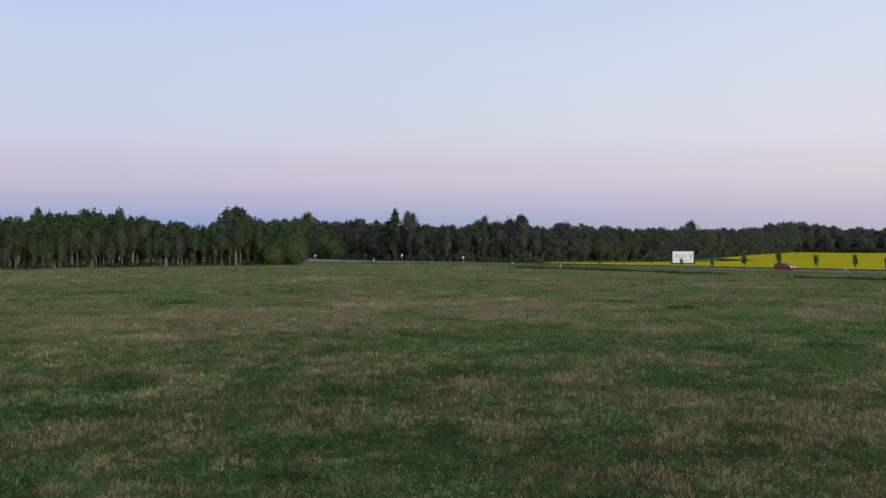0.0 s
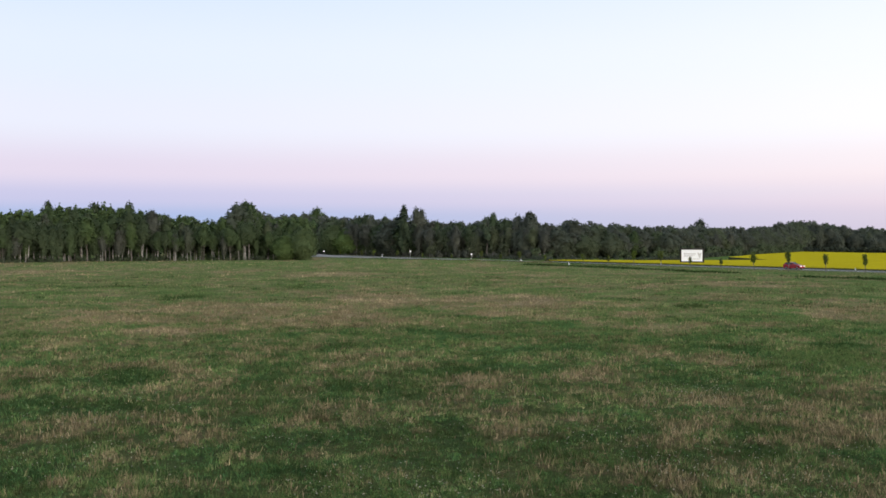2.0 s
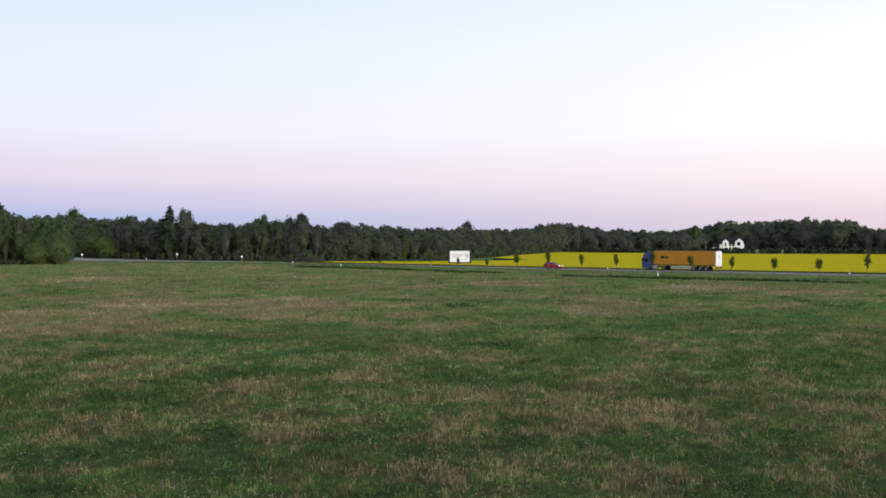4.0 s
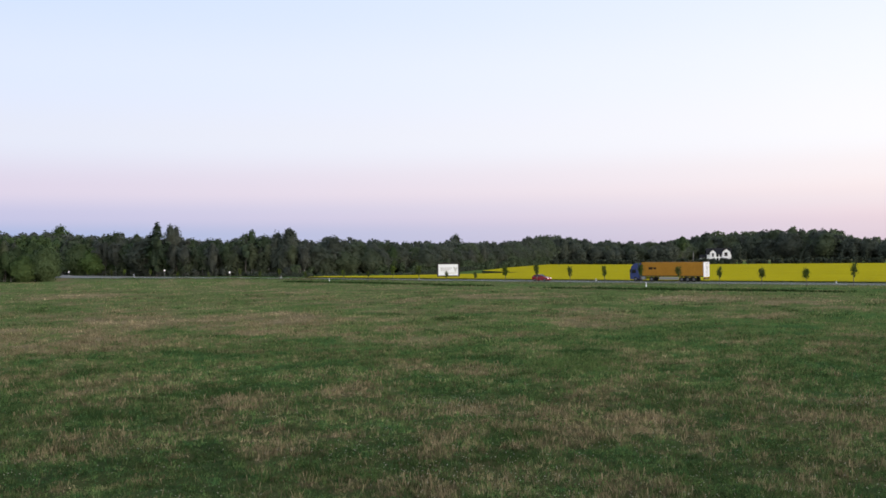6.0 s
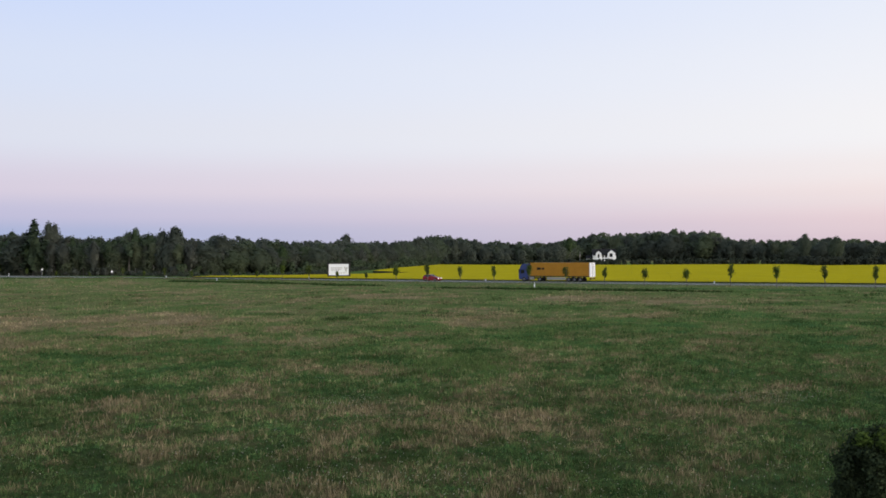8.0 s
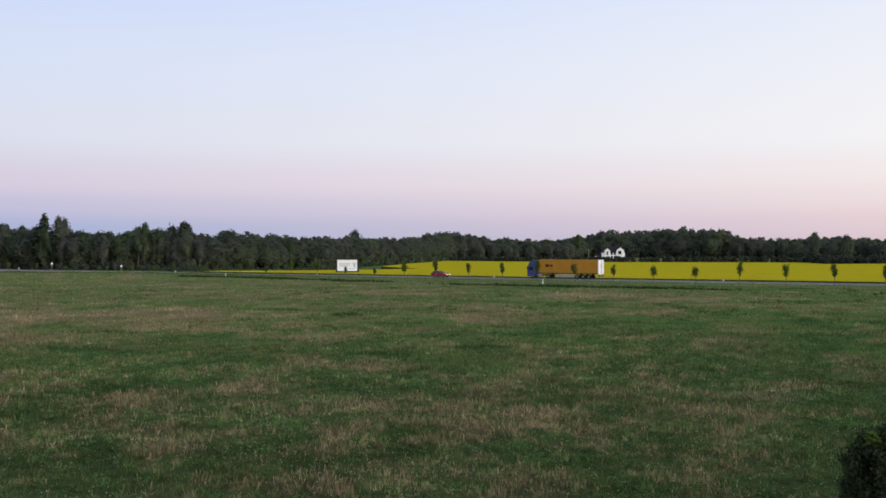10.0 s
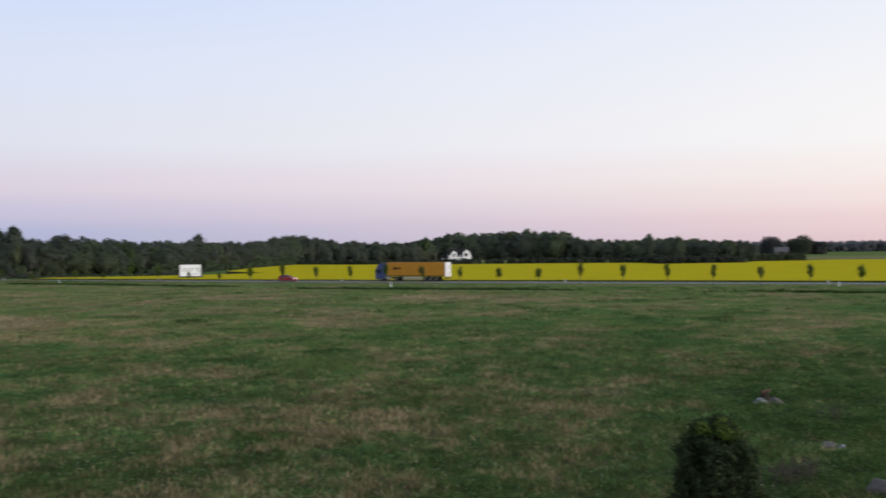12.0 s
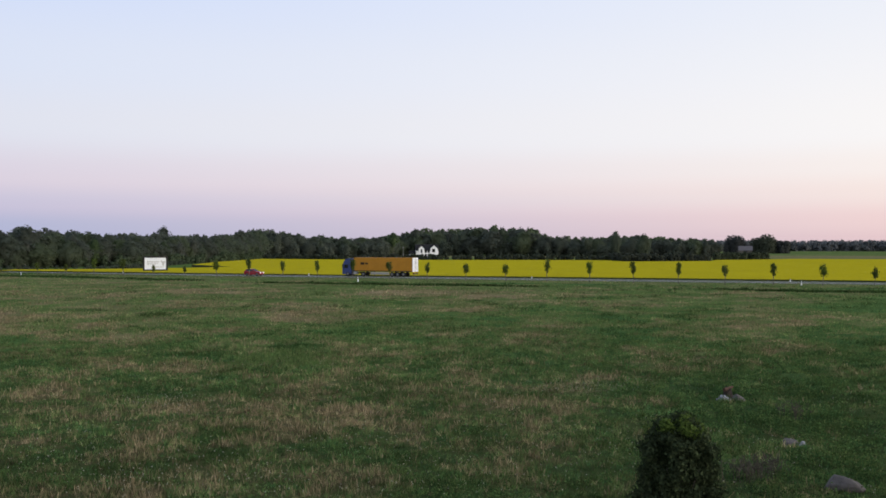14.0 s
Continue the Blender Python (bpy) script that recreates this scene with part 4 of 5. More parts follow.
def make_tree(kind, seed):
    """A unit of wood: returns (trunk mesh, crown mesh, height) for one prototype."""
    g = random.Random(seed)
    ring = lambda n, lo, hi, l: [(g.uniform(lo, hi), l * g.uniform(0.6, 1.1), g.uniform(0, 6.28)) for _ in range(n)]
    if kind == "birch":          # slender, an egg of leaves over a pale stem
        h = 15.0
        low = 0.16 if seed % 5 == 0 else g.uniform(0.38, 0.52)
        v, nn = crown_cloud(h, low, g.uniform(1.8, 2.5), 1350, 0.25, seed, g.uniform(0.4, 0.6), 0.22, 0.3, 0.0, 0.5)
        tr = trunk_mesh("trunk", h * 0.93, 0.10, g.uniform(-0.03, 0.03), ring(9, 5.5, 12.5, 1.3), M_BIRCH if g.random() < 0.75 else M_BARK, seed)
        mat = M_LEAF
    elif kind == "grey":         # thinly leaved, twigs showing
        h = 15.0
        v, nn = crown_cloud(h, g.uniform(0.18, 0.40), g.uniform(1.3, 1.9), 1150, 0.24, seed, 0.55, 0.26, 0.26, 0.0, 0.55)
        tr = trunk_mesh("trunk", h * 0.96, 0.085, g.uniform(-0.03, 0.03), ring(12, 5, 13.5, 1.4), M_BIRCH if g.random() < 0.7 else M_BARK, seed)
        mat = M_TWIG
    elif kind == "broad":        # rounded alder or willow, of several heads
        h = 12.0
        big = crown_cloud(h, 0.08, 3.2, 1300, 0.32, seed, 0.5, 0.22, 0.35, 0.0, 0.6)
        two = crown_cloud(h * g.uniform(0.7, 0.9), 0.2, 2.0, 420, 0.34, seed + 1, 0.55, 0.24, 0.3, g.uniform(1.2, 1.9), 0.6)
        three = crown_cloud(h * g.uniform(0.62, 0.85), 0.2, 1.9, 400, 0.34, seed + 2, 0.55, 0.24, 0.3, -g.uniform(1.2, 1.9), 0.6)
        v, nn = (np.concatenate(q) for q in zip(big, two, three))
        tr = trunk_mesh("trunk", h * 0.85, 0.22, g.uniform(-0.05, 0.05), ring(7, 3, 7, 2.2), M_BARK, seed)
        mat = M_LEAF_FAR
    elif kind == "spruce":
        h = 16.0
        v, nn = crown_cloud(h, 0.08, 1.8, 1300, 0.28, seed, 0.22, 0.42, 0.12, 0.0, 0.35)
        tr = trunk_mesh("trunk", h * 0.98, 0.18, 0.0, [], M_BARK, seed)
        mat = M_NEEDLE
    elif kind == "willow":       # round and leafy down to the ground
        h = 8.0
        v, nn = crown_cloud(h, 0.0, 3.9, 3000, 0.25, seed, 0.45, 0.14, 0.6)
        tr = trunk_mesh("trunk", h * 0.7, 0.16, 0.03, [], M_BARK, seed)
        mat = M_LEAF_FRESH
    else:                        # bare stem, tufted top
        h = 17.0
        heads = [crown_cloud(h * q, 0.72, w, n, 0.26, seed + k, 0.5, 0.3, 0.3, c) for k, (q, w, n, c) in
                 enumerate(((1.0, 1.5, 600, 0.0), (0.9, 1.2, 380, g.uniform(0.7, 1.3)), (0.82, 1.2, 320, -g.uniform(0.7, 1.3))))]
        v, nn = (np.concatenate(q) for q in zip(*heads))
        tr = trunk_mesh("trunk", h * 0.96, 0.19, g.uniform(-0.02, 0.02), ring(9, 9, 15, 1.6), M_BARK, seed)
        mat = M_NEEDLE if g.random() < 0.5 else M_LEAF
    cr = raw_mesh("crown", v, tris(v), [mat], normals=nn)
    CROWN_POINTS[cr.name] = v, nn
    return tr, cr, h


PROTO = {}
for _kind, _n in (("birch", 8), ("grey", 6), ("broad", 6), ("spruce", 2), ("pine", 3), ("willow", 2)):
    PROTO[_kind] = [make_tree(_kind, 100 + 17 * i + len(_kind)) for i in range(_n)]
TREE_WORDS = {"birch": ("slender birch with pale trunk and green crown in the wood", "birch"),
              "grey": ("slender birch with grey-brown twigs and few young leaves", "birch"),
              "broad": ("rounded dark green deciduous tree at the wood's edge", "tree"),
              "willow": ("round light green willow bush leafy down to the ground", "willow"),
              "spruce": ("dark green pointed spruce standing in the wood", "spruce"),
              "pine": ("tall thin tree with bare stem and tufted top", "tree")}
trng = random.Random(21)


def plant(kind, x, y, height, wide=1.0, group="wood"):
    tr, cr, h = trng.choice(PROTO[kind])
    words, cat = TREE_WORDS[kind]
    k = height / h
    w = k ** 0.6 * wide * trng.uniform(0.85, 1.4)
    m = Matrix.LocRotScale((x, y, land1(x, y)), Euler((0, 0, trng.uniform(0, 6.28))), (w, w, k))
    name = {"birch": "birch_tree", "grey": "bare_birch", "broad": "deciduous_tree", "willow": "willow_bush", "spruce": "spruce_tree", "pine": "tall_tree"}[kind]
    e = thing(name, words, cat, m, group)
    part("trunk", tr, None, e)
    part("crown", cr, None, e)
    return e


# top of the skyline: bearing, elevation in degrees
SKYLINE = [(-40, 1.4), (-25, 1.33), (-20.4, 1.7), (-18.3, 1.65), (-16.5, 1.28), (-15, 1.25), (-13.7, 0.9), (-12.8, 1.4), (-12.06, 1.75), (-11.3, 1.4),
           (-10.8, 1.1), (-7.9, 1.25), (-6.6, 1.1), (-3.6, 0.95), (-1.3, 0.84), (1.7, 0.76), (3.3, 0.8), (5.6, 0.74), (8.3, 0.72),
           (11.5, 0.56), (16.2, 0.43), (18.6, 0.5), (19.3, 0.8), (20.2, 0.89), (22.3, 0.46), (26.2, 0.33), (27.6, 0.57), (29.5, 0.86), (32.5, 0.95),
           (35.5, 0.89), (36.5, 0.54), (39.1, 0.45), (42, 0.46), (45.2, 0.25), (47.3, 0.3), (49.7, 0.2), (60, 0.14)]
SKY_A, SKY_E = np.array([a for a, e in SKYLINE]), np.array([e for a, e in SKYLINE])


def top_at(x, y):
    """Height above the ground at which a tree at x, y reaches the skyline."""
    az = math.degrees(math.atan2(x, y))
    return EYE + math.hypot(x, y) * math.tan(radians(float(np.interp(az, SKY_A, SKY_E)))) - land1(x, y)


def wood(line, rows, gap, step, kinds, jitter, group, top=(0.8, 1.0), wide=1.0, front=2, mat=None):
    """Rows of trees behind a line of plan points, up to the skyline; the rows behind the front ones are one mass."""
    mass, turned = [], []
    for r in range(rows):
        carry = trng.uniform(0, step)
        for (x0, y0), (x1, y1) in zip(line, line[1:]):
            length = math.hypot(x1 - x0, y1 - y0)
            while carry < length:
                t = carry / length
                x, y = x0 + (x1 - x0) * t, y0 + (y1 - y0) * t
                q = math.hypot(x, y)
                off = r * gap + trng.uniform(-jitter, jitter)
                x, y = x * (1 + off / q) + trng.uniform(-1, 1), y * (1 + off / q) + trng.uniform(-1, 1)
                kind = trng.choice(kinds)
                lo, hi = top
                h = max(4.5, top_at(x, y) * (trng.uniform(lo, lo + 0.6 * (hi - lo)) if r == 0 else trng.uniform(lo + (hi - lo) * 0.6 * min(1, r / 2), hi) * (1.07 if trng.random() < 0.12 else 1.0)))
                if r < front:
                    plant(kind, x, y, h, wide, group)
                else:
                    tr, cr, h0 = trng.choice(PROTO[kind])
                    k, a = h / h0, trng.uniform(0, 6.28)
                    w = k ** 0.6 * wide
                    v, nn = CROWN_POINTS[cr.name]
                    v, nn = v.reshape(-1, 3, 3)[::4], nn.reshape(-1, 3, 3)[::4]
                    mid = v.mean(1, keepdims=True)
                    v, nn = (mid + (v - mid) * 1.75).reshape(-1, 3), nn.reshape(-1, 3)
                    ca, sa = math.cos(a), math.sin(a)
                    mass.append(np.stack([x + w * (v[:, 0] * ca - v[:, 1] * sa), y + w * (v[:, 0] * sa + v[:, 1] * ca), land1(x, y) + k * v[:, 2]], -1))
                    turned.append(np.stack([nn[:, 0] * ca - nn[:, 1] * sa, nn[:, 0] * sa + nn[:, 1] * ca, nn[:, 2]], -1))
                carry += step * trng.uniform(0.6, 1.4)
            carry -= length
    if mass:
        v = np.concatenate(mass)
        me = raw_mesh("woodland", v, tris(v), [mat or M_LEAF], normals=np.concatenate(turned))
        tagged(new("woodland", me), "dense green crowns deeper in the " + group, "wood", kind="stuff")


wood([(-215, 206), (-118.9, 254.8), (-95.9, 274), (-66, 283), (-44, 293)], 5, 3, 1.6, ["birch"] * 7 + ["grey"] * 2, 1.5, "birch wood beside the meadow", (0.52, 0.97), 1.15)
wood([(-90, 425), (-66, 415), (-8, 366), (32, 343)], 5, 5, 2.5, ["grey"] * 6 + ["birch"] * 2 + ["pine", "broad"], 2, "wood beyond the road", (0.74, 1.02), 1.5, 2, M_TWIG)
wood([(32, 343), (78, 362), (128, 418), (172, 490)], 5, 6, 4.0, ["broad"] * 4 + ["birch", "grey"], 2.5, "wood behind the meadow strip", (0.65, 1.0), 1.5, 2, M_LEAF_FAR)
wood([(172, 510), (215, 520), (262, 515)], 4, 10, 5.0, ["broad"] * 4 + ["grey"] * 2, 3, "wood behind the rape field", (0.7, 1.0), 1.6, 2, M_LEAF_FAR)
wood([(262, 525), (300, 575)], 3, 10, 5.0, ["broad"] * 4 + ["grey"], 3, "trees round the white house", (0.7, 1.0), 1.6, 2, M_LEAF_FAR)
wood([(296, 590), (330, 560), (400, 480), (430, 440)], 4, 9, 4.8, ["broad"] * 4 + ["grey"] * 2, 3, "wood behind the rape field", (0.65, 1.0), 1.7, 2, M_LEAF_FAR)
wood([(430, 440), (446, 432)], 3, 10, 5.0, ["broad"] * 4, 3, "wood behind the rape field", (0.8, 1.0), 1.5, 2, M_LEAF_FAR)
# single trees that stand above the skyline
for _kind, _az, _d, _h in (("broad", -12.4, 296, 16.0), ("birch", -11.7, 297, 16.4), ("birch", -12.0, 299, 16.9), ("birch", -20.2, 300, 16.6), ("birch", -18.4, 300, 16.4),
                           ("birch", -22.6, 297, 16.3), ("spruce", -2.8, 372, 18.8), ("grey", -2.05, 374, 18.4), ("grey", -1.75, 374, 17.8),
                           ("birch", 2.45, 360, 16.2), ("broad", 2.1, 362, 14.6), ("broad", 4.6, 352, 16.2), ("broad", 3.9, 355, 15.2), ("birch", -7.9, 425, 19.6), ("birch", -5.0, 395, 16.2),
                           ("birch", -3.9, 390, 15.6), ("broad", 14.3, 420, 14.4), ("broad", 18.6, 500, 14.4), ("birch", 27.4, 600, 14.6), ("broad", 40.4, 590, 15), ("broad", 42.0, 590, 13.6),
                           ("willow", -8.65, 290, 9.2), ("willow", -9.7, 290, 7.0), ("willow", -6.9, 400, 12), ("willow", -6.1, 396, 10.5)):
    plant(_kind, *polar(_az, _d), _h, (2.0 if _kind == "spruce" else 1.0) if -3 < _az < -1.5 else 1.15, "tall trees over the skyline" if _kind != "willow" else "round willows by the road")


def thicket(name, label, line, depth, h0, h1, count, size, mat, category="undergrowth", seed=5, pitch=1.6):
    """Shrubs without number along a line, as leaf clumps."""
    g = np.random.default_rng(seed)
    seg = [math.hypot(b[0] - a[0], b[1] - a[1]) for a, b in zip(line, line[1:])]
    cs, rs = [], []
    for (a, b), l in zip(zip(line, line[1:]), seg):
        for i in range(max(2, int(l / pitch))):
            t = g.random()
            x, y = a[0] + (b[0] - a[0]) * t, a[1] + (b[1] - a[1]) * t
            q = math.hypot(x, y)
            o = g.random() * depth
            x, y = x * (1 + o / q), y * (1 + o / q)
            h = g.uniform(h0, h1)
            r = g.uniform(0.8, 1.3) * max(0.8, h / 3)
            levels = max(2, math.ceil(h / r / 1.1))
            for k in range(levels):
                cs.append((x + g.normal(0, 0.4), y + g.normal(0, 0.4), land1(x, y) + 0.4 * r + (h - 1.3 * r) * k / (levels - 1)))
                rs.append(r)
    c, rr = np.asarray(cs), np.asarray(rs)
    pick = g.choice(len(c), int(count * 1.5), p=rr ** 2 / (rr ** 2).sum())
    u = g.normal(size=(len(pick), 3))
    u /= np.linalg.norm(u, axis=1)[:, None]
    v, nn = soft_leaves(c[pick] + u * (rr[pick] * g.uniform(0.5, 1.0, len(pick)))[:, None] * np.array([1, 1, 0.9]), u, size * 0.85, g)
    me = raw_mesh(name, v, tris(v), [mat], normals=nn)
    return tagged(new(name, me), label, category, kind="stuff")


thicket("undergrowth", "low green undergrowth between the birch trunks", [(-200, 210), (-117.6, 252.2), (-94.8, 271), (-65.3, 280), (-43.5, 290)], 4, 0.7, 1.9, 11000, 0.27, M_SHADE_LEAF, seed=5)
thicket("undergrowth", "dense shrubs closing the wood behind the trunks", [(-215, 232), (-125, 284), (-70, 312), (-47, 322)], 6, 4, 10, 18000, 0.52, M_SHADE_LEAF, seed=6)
thicket("undergrowth", "shrubs at the foot of the wood beyond the road", [(-88, 428), (-65, 418), (-8, 369), (32, 346)], 10, 3, 9, 22000, 0.46, M_TWIG, seed=7)
thicket("undergrowth", "thin grey saplings crowding between the trunks beyond the road", [(-87, 424), (-65, 414), (-8, 365), (32, 342)], 14, 6, 12, 34000, 0.36, M_TWIG, seed=21, pitch=0.9)
thicket("undergrowth", "young leafy growth filling the wood's edge behind the meadow strip", [(32, 345), (78, 362), (128, 416), (172, 488)], 12, 5, 9.5, 22000, 0.48, M_LEAF_FAR, seed=22, pitch=1.2)
thicket("undergrowth", "leafy young birches crowding between the trunks", [(-205, 216), (-119, 259), (-96, 278), (-66, 287), (-44, 297)], 9, 6, 10.5, 16000, 0.34, M_LEAF, seed=23, pitch=1.5)
thicket("undergrowth", "low grey-green brushwood along the road side of the wood", [(-84, 418), (-64, 409), (-7, 361), (30, 339)], 4, 0.9, 3.4, 12000, 0.30, M_TWIG, seed=18)
thicket("undergrowth", "fresh green shrubs between wood and meadow strip", [(26, 338), (78, 355), (128, 408), (172, 480)], 6, 2, 5, 15000, 0.45, M_LEAF, seed=8)
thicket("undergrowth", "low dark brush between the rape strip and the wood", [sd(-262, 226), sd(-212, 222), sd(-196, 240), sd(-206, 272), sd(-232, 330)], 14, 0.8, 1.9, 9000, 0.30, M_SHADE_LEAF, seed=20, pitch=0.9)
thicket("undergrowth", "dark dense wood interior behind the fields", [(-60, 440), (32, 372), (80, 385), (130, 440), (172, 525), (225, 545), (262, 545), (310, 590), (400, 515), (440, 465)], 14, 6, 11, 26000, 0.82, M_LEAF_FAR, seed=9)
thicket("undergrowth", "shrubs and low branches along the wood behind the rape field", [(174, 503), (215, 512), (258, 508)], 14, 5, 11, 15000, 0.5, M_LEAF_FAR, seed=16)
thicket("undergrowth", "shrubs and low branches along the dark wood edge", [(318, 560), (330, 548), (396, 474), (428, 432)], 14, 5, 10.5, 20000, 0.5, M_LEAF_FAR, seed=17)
thicket("hedge", "dark green unclipped hedge along the rape field's far edge", [sd(-244, 409), sd(-210, 401), sd(-151, 405), sd(-113, 418), sd(-78, 423)], 5, 2.6, 3.6, 22000, 0.55, M_HEDGE, "hedge", 10, 0.8)
thicket("hedge", "dark dense shrub belt standing into the rape field", [sd(-79, 423), sd(-68, 393), sd(-37, 418)], 10, 3.4, 4.6, 18000, 0.46, M_HEDGE, "hedge", 11, 0.6)
thicket("hedge", "dark low hedge at the end of the shrub belt", [sd(-37, 445), sd(-16, 468)], 6, 3.8, 4.6, 9000, 0.42, M_HEDGE, "hedge", 12, 0.5)
thicket("far_wood", "distant wood on the horizon beyond the green field, haze-coloured leaves", [polar(44, 1080), polar(49, 1120), polar(54, 1130), polar(60, 1130)], 40, 10, 12.5, 22000, 1.8, M_HAZE_WOOD, "wood", 13, 0.9)
thicket("far_trees", "round-headed distant trees by the grey-roofed shed", [polar(46.5, 852), polar(47.35, 850)], 10, 9, 15.6, 5000, 0.85, M_FAR_TREES, "trees", 14)
thicket("far_trees", "tall distant trees at the field's end", [polar(48.15, 850), polar(49.15, 850)], 12, 11, 17.0, 6500, 0.85, M_FAR_TREES, "trees", 15)
thicket("far_trees", "low distant trees at the field's end", [polar(49.15, 850), polar(49.95, 850)], 12, 7, 12.0, 4000, 0.85, M_FAR_TREES, "trees", 19)


# ============ roadside saplings ============
def sapling_proto(seed):
    g = random.Random(seed)
    h = g.uniform(3.2, 3.7)
    limbs = [(h * g.uniform(0.35, 0.7), g.uniform(0.25, 0.45), g.uniform(0, 6.28)) for _ in range(7)]
    tr = trunk_mesh("trunk", h * 0.92, 0.07, g.uniform(-0.04, 0.04), limbs, M_BARK, seed)
    cs, rs = [], []
    for k in range(18):
        u = k / 17
        q = 0.12 + 0.41 * math.sin(math.pi * min(1, u * 0.82 + 0.04)) ** 1.2
        cs.append((g.gauss(0, 0.06 + 0.17 * u), g.gauss(0, 0.06 + 0.17 * u), h * (0.42 + 0.48 * u)))
        rs.append(q * g.uniform(0.6, 1.2))
    v = leaf_cloud(cs, rs, 560, 0.10, 1.25, seed, 0.0)
    return tr, raw_mesh("crown", v, quads(v), [M_SAPLING])


SAPS = [sapling_proto(300 + i) for i in range(6)]
SAP_S = [-147.2 + 7.9 * k for k in range(23)] + [-271.6, -258.9, -252.6, -239.6, -227.2, -213.5, -200.6, -192.8, -185.5, -176.0, -163.0, -155.0]
for _k, _s in enumerate(SAP_S):
    tr, cr = SAPS[(_k * 5 + _k // 4) % 6]
    x, y = sd(_s, 174.5)
    q = trng.uniform(1.06, 1.24) if _s > -150 else trng.uniform(0.65, 0.95)
    if _s > 5:
        q *= 0.86
    if -135 < _s < -118:   # two late-planted ones by the billboard
        q *= 0.74
    e = thing("sapling", "young roadside tree with thin trunk and narrow leafy crown", "tree",
              Matrix.LocRotScale((x, y, land1(x, y)), Euler((0, 0, trng.uniform(0, 6.28))), (q, q, q)), "row of roadside saplings")
    part("trunk", tr, None, e)
    part("crown", cr, None, e)


# ============ road furniture ============
def marker_post(s, d, k=1.0):
    x, y = sd(s, d)
    e = thing("marker_post", "white plastic road marker post with dark band", "marker post", pose(x, y, land1(x, y), 0, 0, ROAD_TURN), "road marker posts")
    b = bmesh.new()
    prism(b, [(-0.09, -0.2), (0.09, -0.2), (0.09, 0.68 * k), (-0.09, 0.80 * k)], -0.06, 0.06)
    part("post", b, M_WHITE, e)
    b = bmesh.new()
    box(b, -0.094, 0.094, -0.064, 0.064, 0.50 * k, 0.62 * k)
    part("band", b, M_DARK, e, "dark reflector band")


for _s, _d in ((-160.9, 167.4), (-77.7, 163.6), (-0.5, 174.2)):
    marker_post(_s, _d)
marker_post(-271.9, 191.6)
for _s in (-203, -153, -103, -52, -2.5):   # these stand deeper in the grass
    marker_post(_s, 191.6, 0.55)


def round_sign(az, d_line, top):
    s = d_line * math.tan(radians(az) - RN)
    x, y = sd(s, d_line)
    e = thing("road_sign", "round white road sign on a thin steel post", "road sign", pose(x, y, land1(x, y), 0, 0, -az), "roadside signs")
    g = land1(x, y)
    b = bmesh.new()
    rod(b, (0, 0.05, -0.3), (0, 0.05, top - g), 0.04, n=8)
    part("post", b, M_STEEL, e)
    b = bmesh.new()
    rod(b, (0, -0.02, top - g - 0.42), (0, 0.02, top - g - 0.42), 0.28, n=24)
    part("disc", b, M_WHITE, e)
    # added dark ring, wider than the disc, drawing a contrast halo round it
    b = bmesh.new()
    rod(b, (0, 0.02, top - g - 0.42), (0, 0.035, top - g - 0.42), 0.40, n=24)
    part("rim", b, M_DARK, e, "dark ring added as a halo round the disc")


round_sign(-7.48, 192.5, 1.8)
round_sign(1.18, 192.5, 1.9)
round_sign(-2.42, 192.5, 2.4)


def billboard():
    x, y = polar(13.86, 268)
    g = land1(x, y)
    e = thing("billboard", "large white billboard with dark edge and grey print beside the road", "billboard", pose(x, y, g, 0, 0, -18), "")
    w, z0, z1 = 2.72, 0.28 - g, 3.36 - g
    b = bmesh.new()
    box(b, -w, w, -0.03, 0.05, z0, z1, 0.01)
    part("panel", b, M_BOARD, e)
    for q in ((-w - 0.40, -w, z0 - 0.3, z1 + 0.42), (w, w + 0.46, z0 - 0.3, z1 + 0.42), (-w, w, z1, z1 + 0.42), (-w, w, z0 - 0.3, z0)):
        b = bmesh.new()
        box(b, q[0], q[1], -0.06, 0.16, q[2], q[3], 0.02)
        part("frame", b, M_DARK, e, "dark edge board")
    for px in (-1.9, 0.0, 1.9):
        b = bmesh.new()
        box(b, px - 0.1, px + 0.1, 0.1, 0.3, -0.4, z1 - 0.2, 0.01)
        part("leg", b, M_STUMP, e, "dark wooden leg")
        b = bmesh.new()
        rod(b, (px, 0.25, z1 - 0.7), (px, 1.6, -0.2), 0.06)
        part("brace", b, M_STUMP, e)
    g2 = random.Random(4)
    for zc, hh, x0, x1 in ((2.02, 0.15, -2.1, 1.0), (1.62, 0.11, -2.1, 0.7), (1.30, 0.09, -2.1, 0.2), (0.62, 0.10, -0.3, 2.2)):   # lines of unreadable print
        px = x0
        while px < x1:
            q = min(x1, px + g2.uniform(0.35, 0.8))
            b = bmesh.new()
            box(b, px, q, -0.04, -0.032, z0 + zc - hh, z0 + zc + hh)
            part("print_bar", b, M_GREYPRINT, e, "grey printed bar")
            px = q + 0.12
    b = bmesh.new()
    prism(b, [(1.35, z0 + 2.3), (1.75, z0 + 2.35), (1.95, z0 + 1.95), (2.3, z0 + 2.3), (2.48, z0 + 2.1), (2.25, z0 + 1.5), (2.2, z0 + 1.0), (1.8, z0 + 0.95), (1.75, z0 + 1.5)], -0.04, -0.032)
    part("emblem", b, M_GREYPRINT, e, "grey printed emblem")


billboard()


